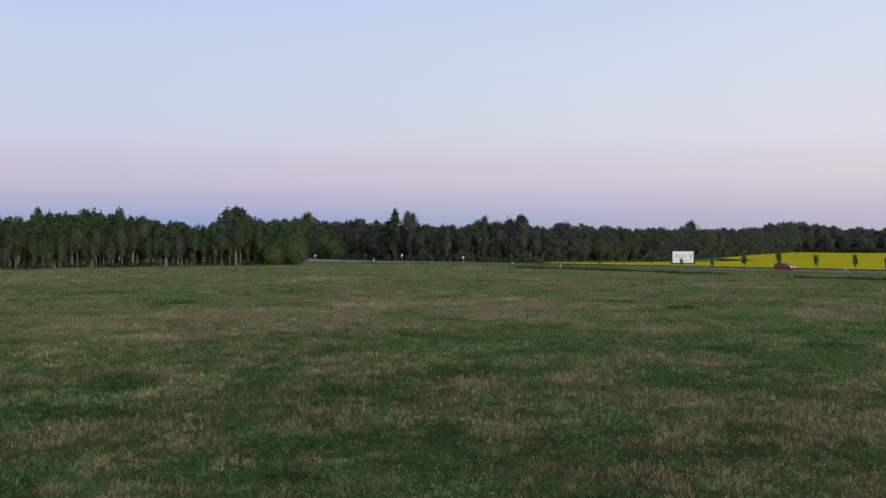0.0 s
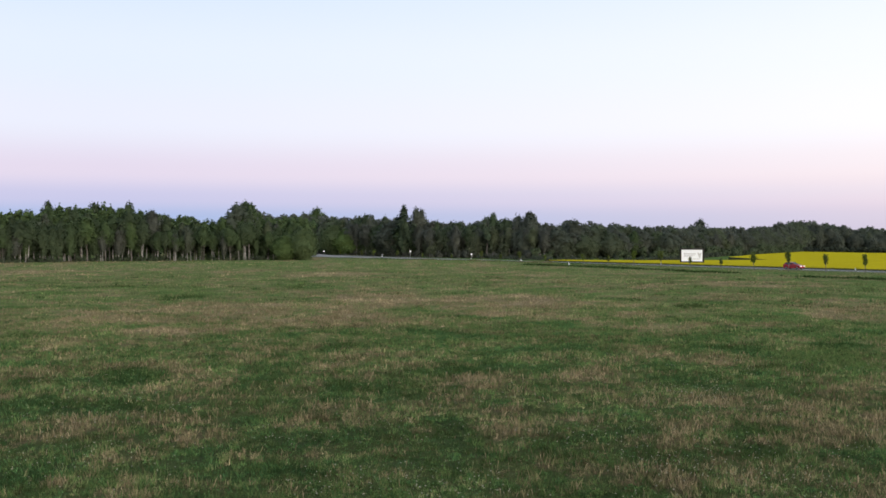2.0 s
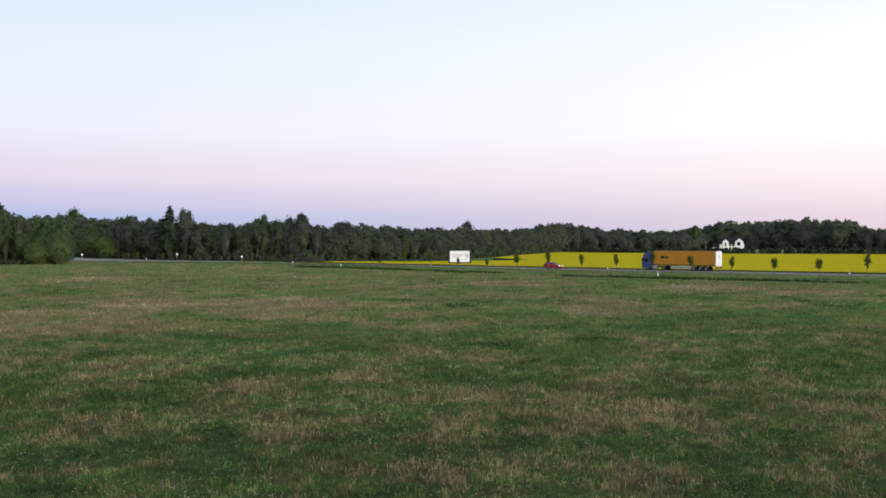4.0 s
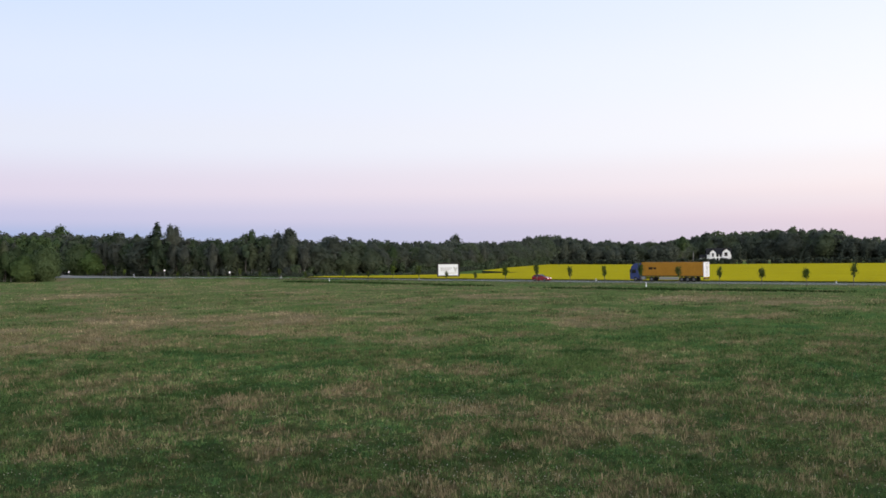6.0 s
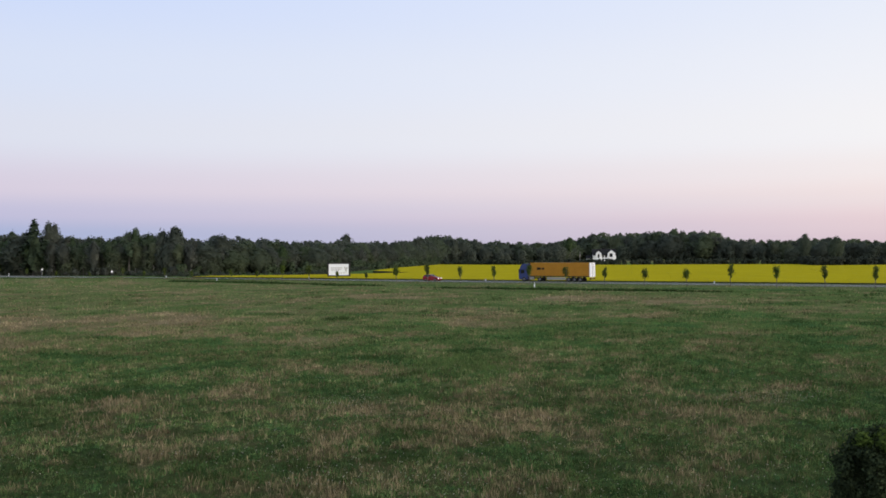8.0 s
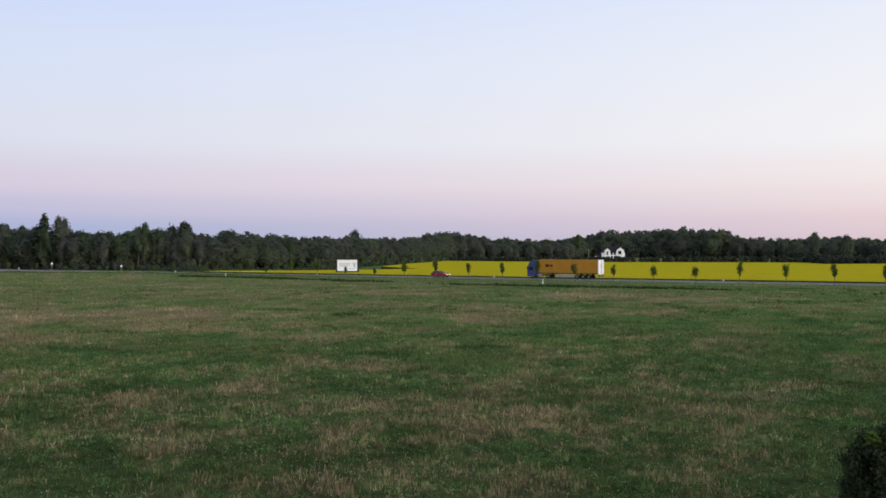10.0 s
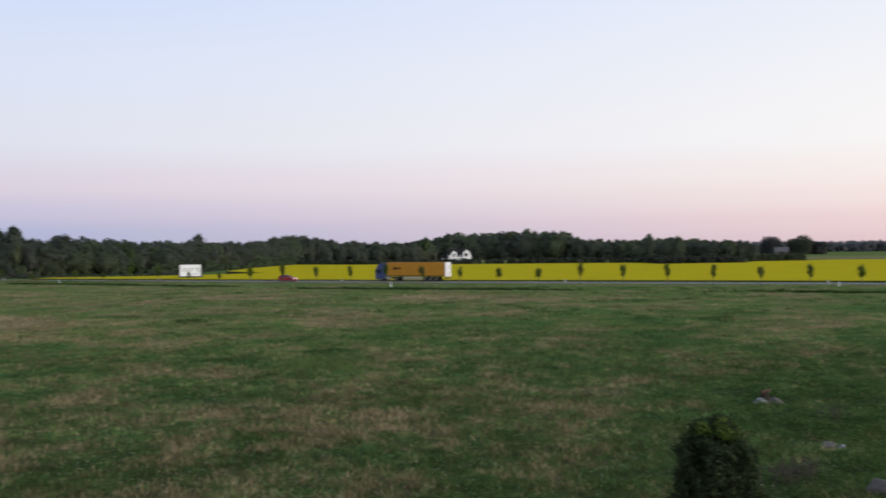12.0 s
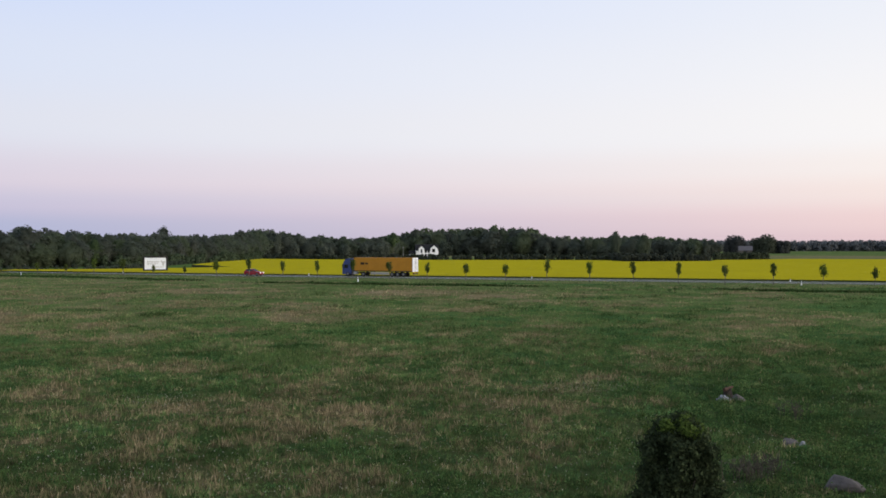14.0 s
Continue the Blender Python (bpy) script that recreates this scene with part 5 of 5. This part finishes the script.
# ============ white house ============
def window(parent, x, y, z, w, h):
    e = bmesh.new()
    box(e, x - w / 2, x + w / 2, y - 0.03, y + 0.01, z, z + h)
    g = part("window", e, M_GLASS, parent, "dark window pane")
    for a, b, c, d in ((x - w / 2 - 0.1, x - w / 2, z - 0.1, z + h + 0.1), (x + w / 2, x + w / 2 + 0.1, z - 0.1, z + h + 0.1),
                       (x - w / 2, x + w / 2, z + h, z + h + 0.1), (x - w / 2, x + w / 2, z - 0.1, z)):
        e = bmesh.new()
        box(e, a, b, y - 0.06, y + 0.01, c, d)
        part("window_frame", e, M_WHITE, g)


def gable_roof(bm, x0, x1, y0, y1, z, rise, over=0.4, thick=0.2, along_x=True):
    """Two sloping slabs meeting in a ridge."""
    if along_x:
        ym = (y0 + y1) / 2
        prof = [(y0 - over, z - over * rise / (ym - y0)), (ym, z + rise), (y1 + over, z - over * rise / (ym - y0))]
        pts = prof + [(p, q + thick) for p, q in prof[::-1]]
        a = [bm.verts.new((x0 - over, p, q)) for p, q in pts]
        b = [bm.verts.new((x1 + over, p, q)) for p, q in pts]
    else:
        xm = (x0 + x1) / 2
        prof = [(x0 - over, z - over * rise / (xm - x0)), (xm, z + rise), (x1 + over, z - over * rise / (xm - x0))]
        pts = prof + [(p, q + thick) for p, q in prof[::-1]]
        a = [bm.verts.new((p, y0 - over, q)) for p, q in pts]
        b = [bm.verts.new((p, y1 + over, q)) for p, q in pts]
    bm.faces.new(a)
    bm.faces.new(b[::-1])
    for i in range(len(a)):
        j = (i + 1) % len(a)
        bm.faces.new((a[i], b[i], b[j], a[j]))
    return bm


def house():
    x, y = polar(29.45, 548)
    e = thing("house", "white rendered country house with dark roof and large dark windows", "house", pose(x, y, land1(x, y), 0, 0, -24))
    b = bmesh.new()
    box(b, -6.6, 6.0, 0, 8, -0.5, 4.5)
    part("wall", b, M_WALL, e)
    b = bmesh.new()
    gable_roof(b, -6.6, 6.0, 0, 8, 4.5, 3.0)
    roof = part("roof", b, M_ROOF, e)
    b = bmesh.new()
    box(b, -1.2, -0.4, 4.4, 5.2, 6.4, 8.6, 0.03)
    part("chimney", b, M_ROOF, roof, "dark brick chimney")
    # two gabled bays towards the road
    for x0, x1, top in ((1.4, 5.6, 5.5), (-5.2, -2.0, 5.4)):
        b = bmesh.new()
        xm = (x0 + x1) / 2
        prism(b, [(x0, -0.5), (x1, -0.5), (x1, top), (xm, top + (x1 - x0) * 0.42), (x0, top)], -0.5, 0.0)
        part("bay", b, M_WALL, e, "white gabled bay")
        b = bmesh.new()
        gable_roof(b, x0, x1, -0.5, 4.0, top, (x1 - x0) * 0.42, 0.12, 0.16, False)
        part("bay_roof", b, M_ROOF, e)
    window(e, 2.8, -0.5, 0.0, 1.9, 2.3)
    window(e, 3.2, -0.5, 3.3, 1.7, 2.0)
    window(e, -3.6, -0.5, 0.0, 1.3, 2.2)
    window(e, -3.6, -0.5, 3.0, 0.9, 2.0)
    for wx in (-1.15, 0.45):
        window(e, wx, 0.0, 0.0, 1.2, 2.4)
        window(e, wx, 0.0, 3.0, 1.2, 1.4)
    b = bmesh.new()
    box(b, -10.0, -6.6, 1.0, 6.0, -0.5, 2.6)
    part("annex", b, M_WALL, e, "low white annex")
    b = bmesh.new()
    gable_roof(b, -10.0, -6.6, 1.0, 6.0, 2.6, 1.4)
    part("annex_roof", b, M_ROOF, e)
    x, y = polar(28.0, 540)
    p = thing("flagpole", "thin pale flagpole near the white house", "flagpole", pose(x, y, land1(x, y)))
    b = bmesh.new()
    rod(b, (0, 0, -0.3), (0, 0, 6.2), 0.12, 0.08)
    part("pole", b, M_STEEL, p)
    b = bmesh.new()
    bmesh.ops.create_uvsphere(b, u_segments=8, v_segments=6, radius=0.14, matrix=Matrix.Translation((0, 0, 6.25)))
    part("finial", b, M_STEEL, p)


house()


def shed():
    x, y = polar(47.62, 800)
    e = thing("shed", "grey low farm shed far beyond the rape field", "shed", pose(x, y, land1(x, y), 0, 0, -47))
    b = bmesh.new()
    box(b, -5.0, 5.0, 0, 7, -0.5, 3.0)
    part("wall", b, M_BARK, e)
    b = bmesh.new()
    gable_roof(b, -5.0, 5.0, 0, 7, 3.0, 3.2)
    part("roof", b, M_SHED, e)
    b = bmesh.new()
    box(b, -1.4, 1.4, -0.06, 0.02, 0, 2.6)
    part("door", b, M_DARK, e, "dark barn door")


shed()


# ============ vehicles ============
def wheel(parent, x, y, r, w):
    b = bmesh.new()
    bmesh.ops.create_cone(b, cap_ends=True, segments=20, radius1=r, radius2=r, depth=w, matrix=pose(x, y, r, 90))
    bmesh.ops.bevel(b, geom=[e for e in b.edges if e.calc_face_angle(0) > 1], offset=r * 0.1, segments=2, affect="EDGES")
    t = part("wheel", b, M_RUBBER, parent)
    b = bmesh.new()
    side = -1 if y < 0 else 1
    bmesh.ops.create_cone(b, cap_ends=True, segments=16, radius1=r * 0.58, radius2=r * 0.45, depth=0.05, matrix=pose(x, y + side * (w / 2 + 0.01), r, -90 * side))
    part("rim", b, M_RIM, t, "grey steel rim")


def lorry():
    """Front to -x, seen flank is -y."""
    x, y = sd(-92.4, 188.0)
    e = thing("lorry", "blue articulated lorry with orange curtain-sided trailer on the road", "lorry", pose(x, y, 0.12, 0, 0, ROAD_TURN))
    b = bmesh.new()
    prism(b, [(0.0, 0.45), (0.0, 1.6), (0.12, 2.3), (0.35, 3.2), (0.9, 3.75), (2.2, 3.85), (2.2, 0.75), (1.9, 0.45)], -1.22, 1.22)
    bmesh.ops.bevel(b, geom=b.edges[:], offset=0.06, segments=2, affect="EDGES")
    cab = part("cab", b, M_BLUE, e, "glossy blue cab")
    b = bmesh.new()
    prism(b, [(0.02, 1.65), (0.10, 2.35), (0.16, 2.35), (0.10, 1.65)], -1.05, 1.05)
    part("windscreen", b, M_GLASS, cab)
    b = bmesh.new()
    prism(b, [(0.45, 1.75), (0.5, 2.5), (1.35, 2.5), (1.35, 1.75)], -1.245, -1.22)
    part("side_window", b, M_GLASS, cab)
    for sy in (-1, 1):
        b = bmesh.new()
        box(b, 0.05, 0.25, sy * 1.35 - 0.1, sy * 1.35 + 0.1, 1.9, 2.6, 0.03)
        part("mirror", b, M_DARK, cab)
        b = bmesh.new()
        box(b, -0.03, 0.03, sy * 0.85 - 0.2, sy * 0.85 + 0.2, 0.65, 0.85, 0.02)
        part("headlight", b, M_LAMP, cab)
    b = bmesh.new()
    box(b, -0.04, 0.02, -1.0, 1.0, 1.0, 1.5, 0.01)
    part("grille", b, M_DARK, cab)
    b = bmesh.new()
    box(b, 0.4, 6.2, -0.45, 0.45, 0.6, 0.9)
    part("chassis", b, M_DARK, e)
    b = bmesh.new()
    box(b, 2.6, 3.5, -1.2, -0.6, 0.45, 1.0, 0.05)
    part("fuel_tank", b, M_STEEL, e)
    # trailer
    b = bmesh.new()
    box(b, 2.75, 16.3, -1.26, 1.26, 1.05, 1.25, 0.02)
    part("trailer_floor", b, M_DARK, e)
    b = bmesh.new()
    box(b, 2.75, 16.3, -1.25, 1.25, 1.25, 3.95, 0.04)
    body = part("trailer_body", b, M_ORANGE, e, "orange tarpaulin sides")
    for k in range(17):
        b = bmesh.new()
        px = 3.1 + k * 0.8
        box(b, px, px + 0.05, -1.262, -1.25, 1.15, 3.8)
        part("strap", b, M_ORANGE, body, "tarpaulin strap")
    b = bmesh.new()
    box(b, 2.7, 16.35, -1.27, 1.27, 3.9, 4.0, 0.02)
    part("roof_rail", b, M_ORANGE, body)
    b = bmesh.new()
    box(b, 16.3, 16.4, -1.27, 1.27, 1.05, 4.0, 0.02)
    door = part("rear_door", b, M_WHITE, e, "white rear doors")
    b = bmesh.new()
    box(b, 16.4, 16.41, -0.3, 0.3, 2.6, 3.2)
    part("emblem", b, M_GREYPRINT, door, "grey emblem")
    b = bmesh.new()
    box(b, 16.4, 16.415, -0.02, 0.02, 1.1, 3.95)
    part("door_seam", b, M_DARK, door)
    for sy in (-1, 1):
        for q in (0.25, 0.75):
            b = bmesh.new()
            rod(b, (16.43, sy * q, 1.1), (16.43, sy * q, 3.9), 0.025, n=6)
            part("lock_bar", b, M_STEEL, door)
        b = bmesh.new()
        box(b, 16.25, 16.42, sy * 0.95 - 0.22, sy * 0.95 + 0.22, 0.72, 0.9, 0.02)
        part("tail_light", b, M_RED, e)
    b = bmesh.new()
    box(b, 16.1, 16.38, -1.2, 1.2, 0.55, 0.72, 0.02)
    part("rear_bumper", b, M_DARK, e)
    b = bmesh.new()
    box(b, 16.14, 16.3, -1.29, -1.25, 1.05, 4.0, 0.01)
    part("corner_post", b, M_WHITE, e, "white corner post")
    for x0, x1, z0, z1 in ((4.3, 5.2, 2.5, 3.0), (5.4, 6.0, 2.55, 2.95)):
        b = bmesh.new()
        box(b, x0, x1, -1.268, -1.26, z0, z1)
        part("print_patch", b, M_STUMP, body, "dark printed emblem")
    b = bmesh.new()
    box(b, 6.6, 10.8, -1.2, -1.12, 0.45, 0.95, 0.02)
    part("side_guard", b, M_STEEL, e)
    for sy in (-0.8, 0.8):
        b = bmesh.new()
        box(b, 6.53, 6.67, sy - 0.07, sy + 0.07, 0.1, 1.05)
        part("landing_leg", b, M_DARK, e)
    for px in (1.3, 4.9, 11.5, 12.8, 14.1):
        for sy in (-1.05, 1.05):
            wheel(e, px, sy, 0.5, 0.35)


lorry()


def red_car():
    """Front to +x, seen flank is -y."""
    x, y = sd(-114.3, 183.9)
    e = thing("car", "red hatchback car driving on the country road", "car", pose(x, y, 0.1, 0, 0, ROAD_TURN))
    b = bmesh.new()
    prism(b, [(0.0, 0.35), (-0.02, 0.9), (0.15, 1.0), (0.45, 1.42), (0.95, 1.5), (1.9, 1.48), (2.75, 0.98), (3.7, 0.82), (4.02, 0.62), (4.02, 0.3), (3.6, 0.22), (0.3, 0.22)], -0.84, 0.84)
    for v in b.verts:
        if v.co.z > 1.2:
            v.co.y *= 0.80
    bmesh.ops.bevel(b, geom=b.edges[:], offset=0.05, segments=2, affect="EDGES")
    body = part("body", b, M_RED, e, "glossy red body")
    for sy in (-1, 1):
        b = bmesh.new()
        for pts in ([(0.55, 1.02), (0.68, 1.38), (1.3, 1.42), (1.3, 1.02)], [(1.4, 1.02), (1.4, 1.42), (1.85, 1.4), (2.5, 1.02)]):
            q = [b.verts.new((px, sy * (0.852 - 0.16 * max(0, (pz - 1.0) / 0.45)), pz)) for px, pz in pts]
            w = [b.verts.new((px, sy * (0.80 - 0.16 * max(0, (pz - 1.0) / 0.45)), pz)) for px, pz in pts]
            b.faces.new(q)
            b.faces.new(w[::-1])
            for i in range(4):
                b.faces.new((q[i], w[i], w[(i + 1) % 4], q[(i + 1) % 4]))
        part("side_window", b, M_GLASS, e)
        b = bmesh.new()
        box(b, 3.85, 4.05, sy * 0.6 - 0.18, sy * 0.6 + 0.18, 0.58, 0.76, 0.03)
        part("headlight", b, M_LIT, e, "lit headlight")
        b = bmesh.new()
        box(b, -0.04, 0.1, sy * 0.65 - 0.12, sy * 0.65 + 0.12, 0.75, 0.95, 0.02)
        part("tail_light", b, M_RED, e)
        b = bmesh.new()
        box(b, 2.25, 2.45, sy * 0.92 - 0.08, sy * 0.92 + 0.08, 0.98, 1.12, 0.03)
        part("mirror", b, M_RED, e)
        for px in (0.75, 3.25):
            wheel(e, px, sy * 0.75, 0.31, 0.2)
    b = bmesh.new()
    q = [b.verts.new(p) for p in ((1.95, -0.6, 1.45), (1.95, 0.6, 1.45), (2.72, 0.72, 1.02), (2.72, -0.72, 1.02))]
    f = b.faces.new(q)
    bmesh.ops.solidify(b, geom=[f], thickness=0.04)
    for v in b.verts:
        v.co.z += 0.03
    part("windscreen", b, M_GLASS, e)


red_car()


# ============ near bush and stones ============
def near_bush():
    dome = lambda z: 1.12 * (1 - max(0.0, (z - 0.48) / 0.53) ** 2.3) ** 0.5 * (0.86 + 0.14 * min(1, z / 0.35))
    x, y = polar(44.0, 24.0)
    e = thing("bush", "dense dark green rounded bush with lighter young tips on top", "bush", pose(x, y, land1(x, y)))
    g = random.Random(5)
    b = bmesh.new()
    for k in range(14):
        a, q = g.uniform(0, 6.28), g.uniform(0.1, 0.75)
        rod(b, (g.uniform(-0.1, 0.1), g.uniform(-0.1, 0.1), -0.1), (math.cos(a) * q, math.sin(a) * q, g.uniform(1.4, 2.3)), 0.035, 0.012, 6)
    part("stems", b, M_BARK, e)
    cs, rs, ct, rt = [], [], [], []
    for k in range(300):
        z = g.uniform(0.0, 1.0)
        prof = dome(z) * g.uniform(0.92, 1.06)
        a = g.uniform(0, 6.28)
        q = (prof - 0.12) * g.random() ** 0.4
        c = (math.cos(a) * q, math.sin(a) * q, 0.1 + z * 2.70)
        cs.append(c)
        rs.append(g.uniform(0.14, 0.30))
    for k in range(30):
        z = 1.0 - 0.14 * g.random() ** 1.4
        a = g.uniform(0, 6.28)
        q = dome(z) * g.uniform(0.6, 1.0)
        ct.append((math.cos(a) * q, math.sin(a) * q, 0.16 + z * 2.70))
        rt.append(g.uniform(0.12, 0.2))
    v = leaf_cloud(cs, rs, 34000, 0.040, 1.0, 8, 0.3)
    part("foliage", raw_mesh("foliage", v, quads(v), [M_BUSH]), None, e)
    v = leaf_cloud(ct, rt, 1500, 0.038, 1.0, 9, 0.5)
    part("young_growth", raw_mesh("young_growth", v, quads(v), [M_BUSH_TIP]), None, e, "yellow-green young leaves, lightened as if lit from above")


near_bush()


def stone(name, label, x, y, sx, sy, sz, turn, mat, seed, lift=0.0, category="stone"):
    bm = bmesh.new()
    g = random.Random(seed * 7 + 1)
    cuts = []
    for k in range(5):
        q = Vector((g.uniform(-1, 1), g.uniform(-1, 1), g.uniform(-0.1, 1))).normalized()
        cuts.append((q.x, q.y, q.z, g.uniform(0.5, 0.75)))
    bmesh.ops.create_icosphere(bm, subdivisions=4, radius=1.0)
    for v in bm.verts:
        n1 = noise.noise(v.co * 1.1 + Vector((seed, 0, 0)))
        n2 = noise.noise(v.co * 3.5 + Vector((0, seed, 0)))
        v.co = v.co * (1 + 0.34 * n1 + 0.10 * n2)
        for fx, fy, fz, cut in cuts:   # broken faces
            q = v.co.x * fx + v.co.y * fy + v.co.z * fz
            if q > cut:
                v.co -= Vector((fx, fy, fz)) * (q - cut) * 0.85
        v.co = Vector((v.co.x * sx, v.co.y * sy, v.co.z * sz))
    for f in bm.faces:
        f.smooth = True
    ob = new(name, finish(name, bm, mat))
    ob.matrix_basis = pose(x, y, land1(x, y) + sz * 0.18 + lift, 0, 0, turn)
    return tagged(ob, label, category, "field stones in the grass")


stone("boulder", "grey granite boulder lying in the grass", 32.75, 30.35, 0.36, 0.28, 0.34, -40, M_GRANITE, 1)
stone("boulder", "pale whitish stone lying beside the grey boulder", 32.2, 30.6, 0.34, 0.24, 0.22, -45, M_PALE, 2)
stone("boulder", "low pinkish granite stone in the grass", 27.15, 22.8, 0.36, 0.24, 0.19, -50, M_GRANITE, 4)
stone("boulder", "small pale stone beside the pinkish one", 27.4, 22.5, 0.13, 0.12, 0.15, 0, M_PALE, 5)
stone("boulder", "large smooth pinkish granite stone half sunk in grass", 23.8, 18.1, 0.60, 0.34, 0.25, -58, M_GRANITE, 6, 0.07)


def stump():
    """A broken stump with a jagged top and a loose slab of wood on it."""
    g = random.Random(31)
    e = thing("tree_stump", "dark weathered broken stump behind the stones", "stump", pose(32.95, 31.1, land1(32.95, 31.1), 0, 8, 20))
    b = bmesh.new()
    n = 14
    rings = []
    for k, z in enumerate((-0.1, 0.12, 0.34, 0.5)):
        rings.append([b.verts.new((math.cos(a) * (0.34 - 0.06 * k + g.uniform(-0.03, 0.03)), math.sin(a) * (0.28 - 0.05 * k + g.uniform(-0.03, 0.03)),
                                   z + (g.uniform(-0.10, 0.16) if k == 3 else 0))) for a in (i * 2 * math.pi / n for i in range(n))])
    for p, q in zip(rings, rings[1:]):
        for i in range(n):
            b.faces.new((p[i], p[(i + 1) % n], q[(i + 1) % n], q[i]))
    b.faces.new(rings[-1])
    part("trunk", b, M_STUMP, e)
    b = bmesh.new()
    rod(b, (-0.30, 0.05, 0.46), (0.34, -0.06, 0.62), 0.085, 0.05, 9)
    part("broken_limb", b, M_REDWOOD, e, "reddish brown broken limb")


stump()


def dead_stalks(x, y, n, wide, seed):
    """A clump of brown dead weed stalks near the stones."""
    g = random.Random(seed)
    e = thing("dead_weeds", "clump of brown dead weed stalks in the grass", "weeds", pose(x, y, land1(x, y)), kind="stuff")
    b = bmesh.new()
    for k in range(n):
        px, py = g.gauss(0, 0.35 * wide), g.gauss(0, 0.3 * wide)
        h = g.uniform(0.25, 0.6)
        top = Vector((px + g.gauss(0, 0.1), py + g.gauss(0, 0.1), h))
        rod(b, (px, py, -0.05), top, 0.010, 0.006, 4)
        for j in range(3):
            q = Vector((px, py, 0)).lerp(top, g.uniform(0.6, 1.0))
            rod(b, q, q + Vector((g.gauss(0, 0.06), g.gauss(0, 0.06), 0.07)), 0.012, 0.008, 4)
    part("stalks", b, M_STALK, e)


dead_stalks(22.4, 20.3, 60, 1.1, 12)
dead_stalks(23.4, 20.6, 45, 1.0, 13)
dead_stalks(31.1, 26.0, 34, 1.0, 14)
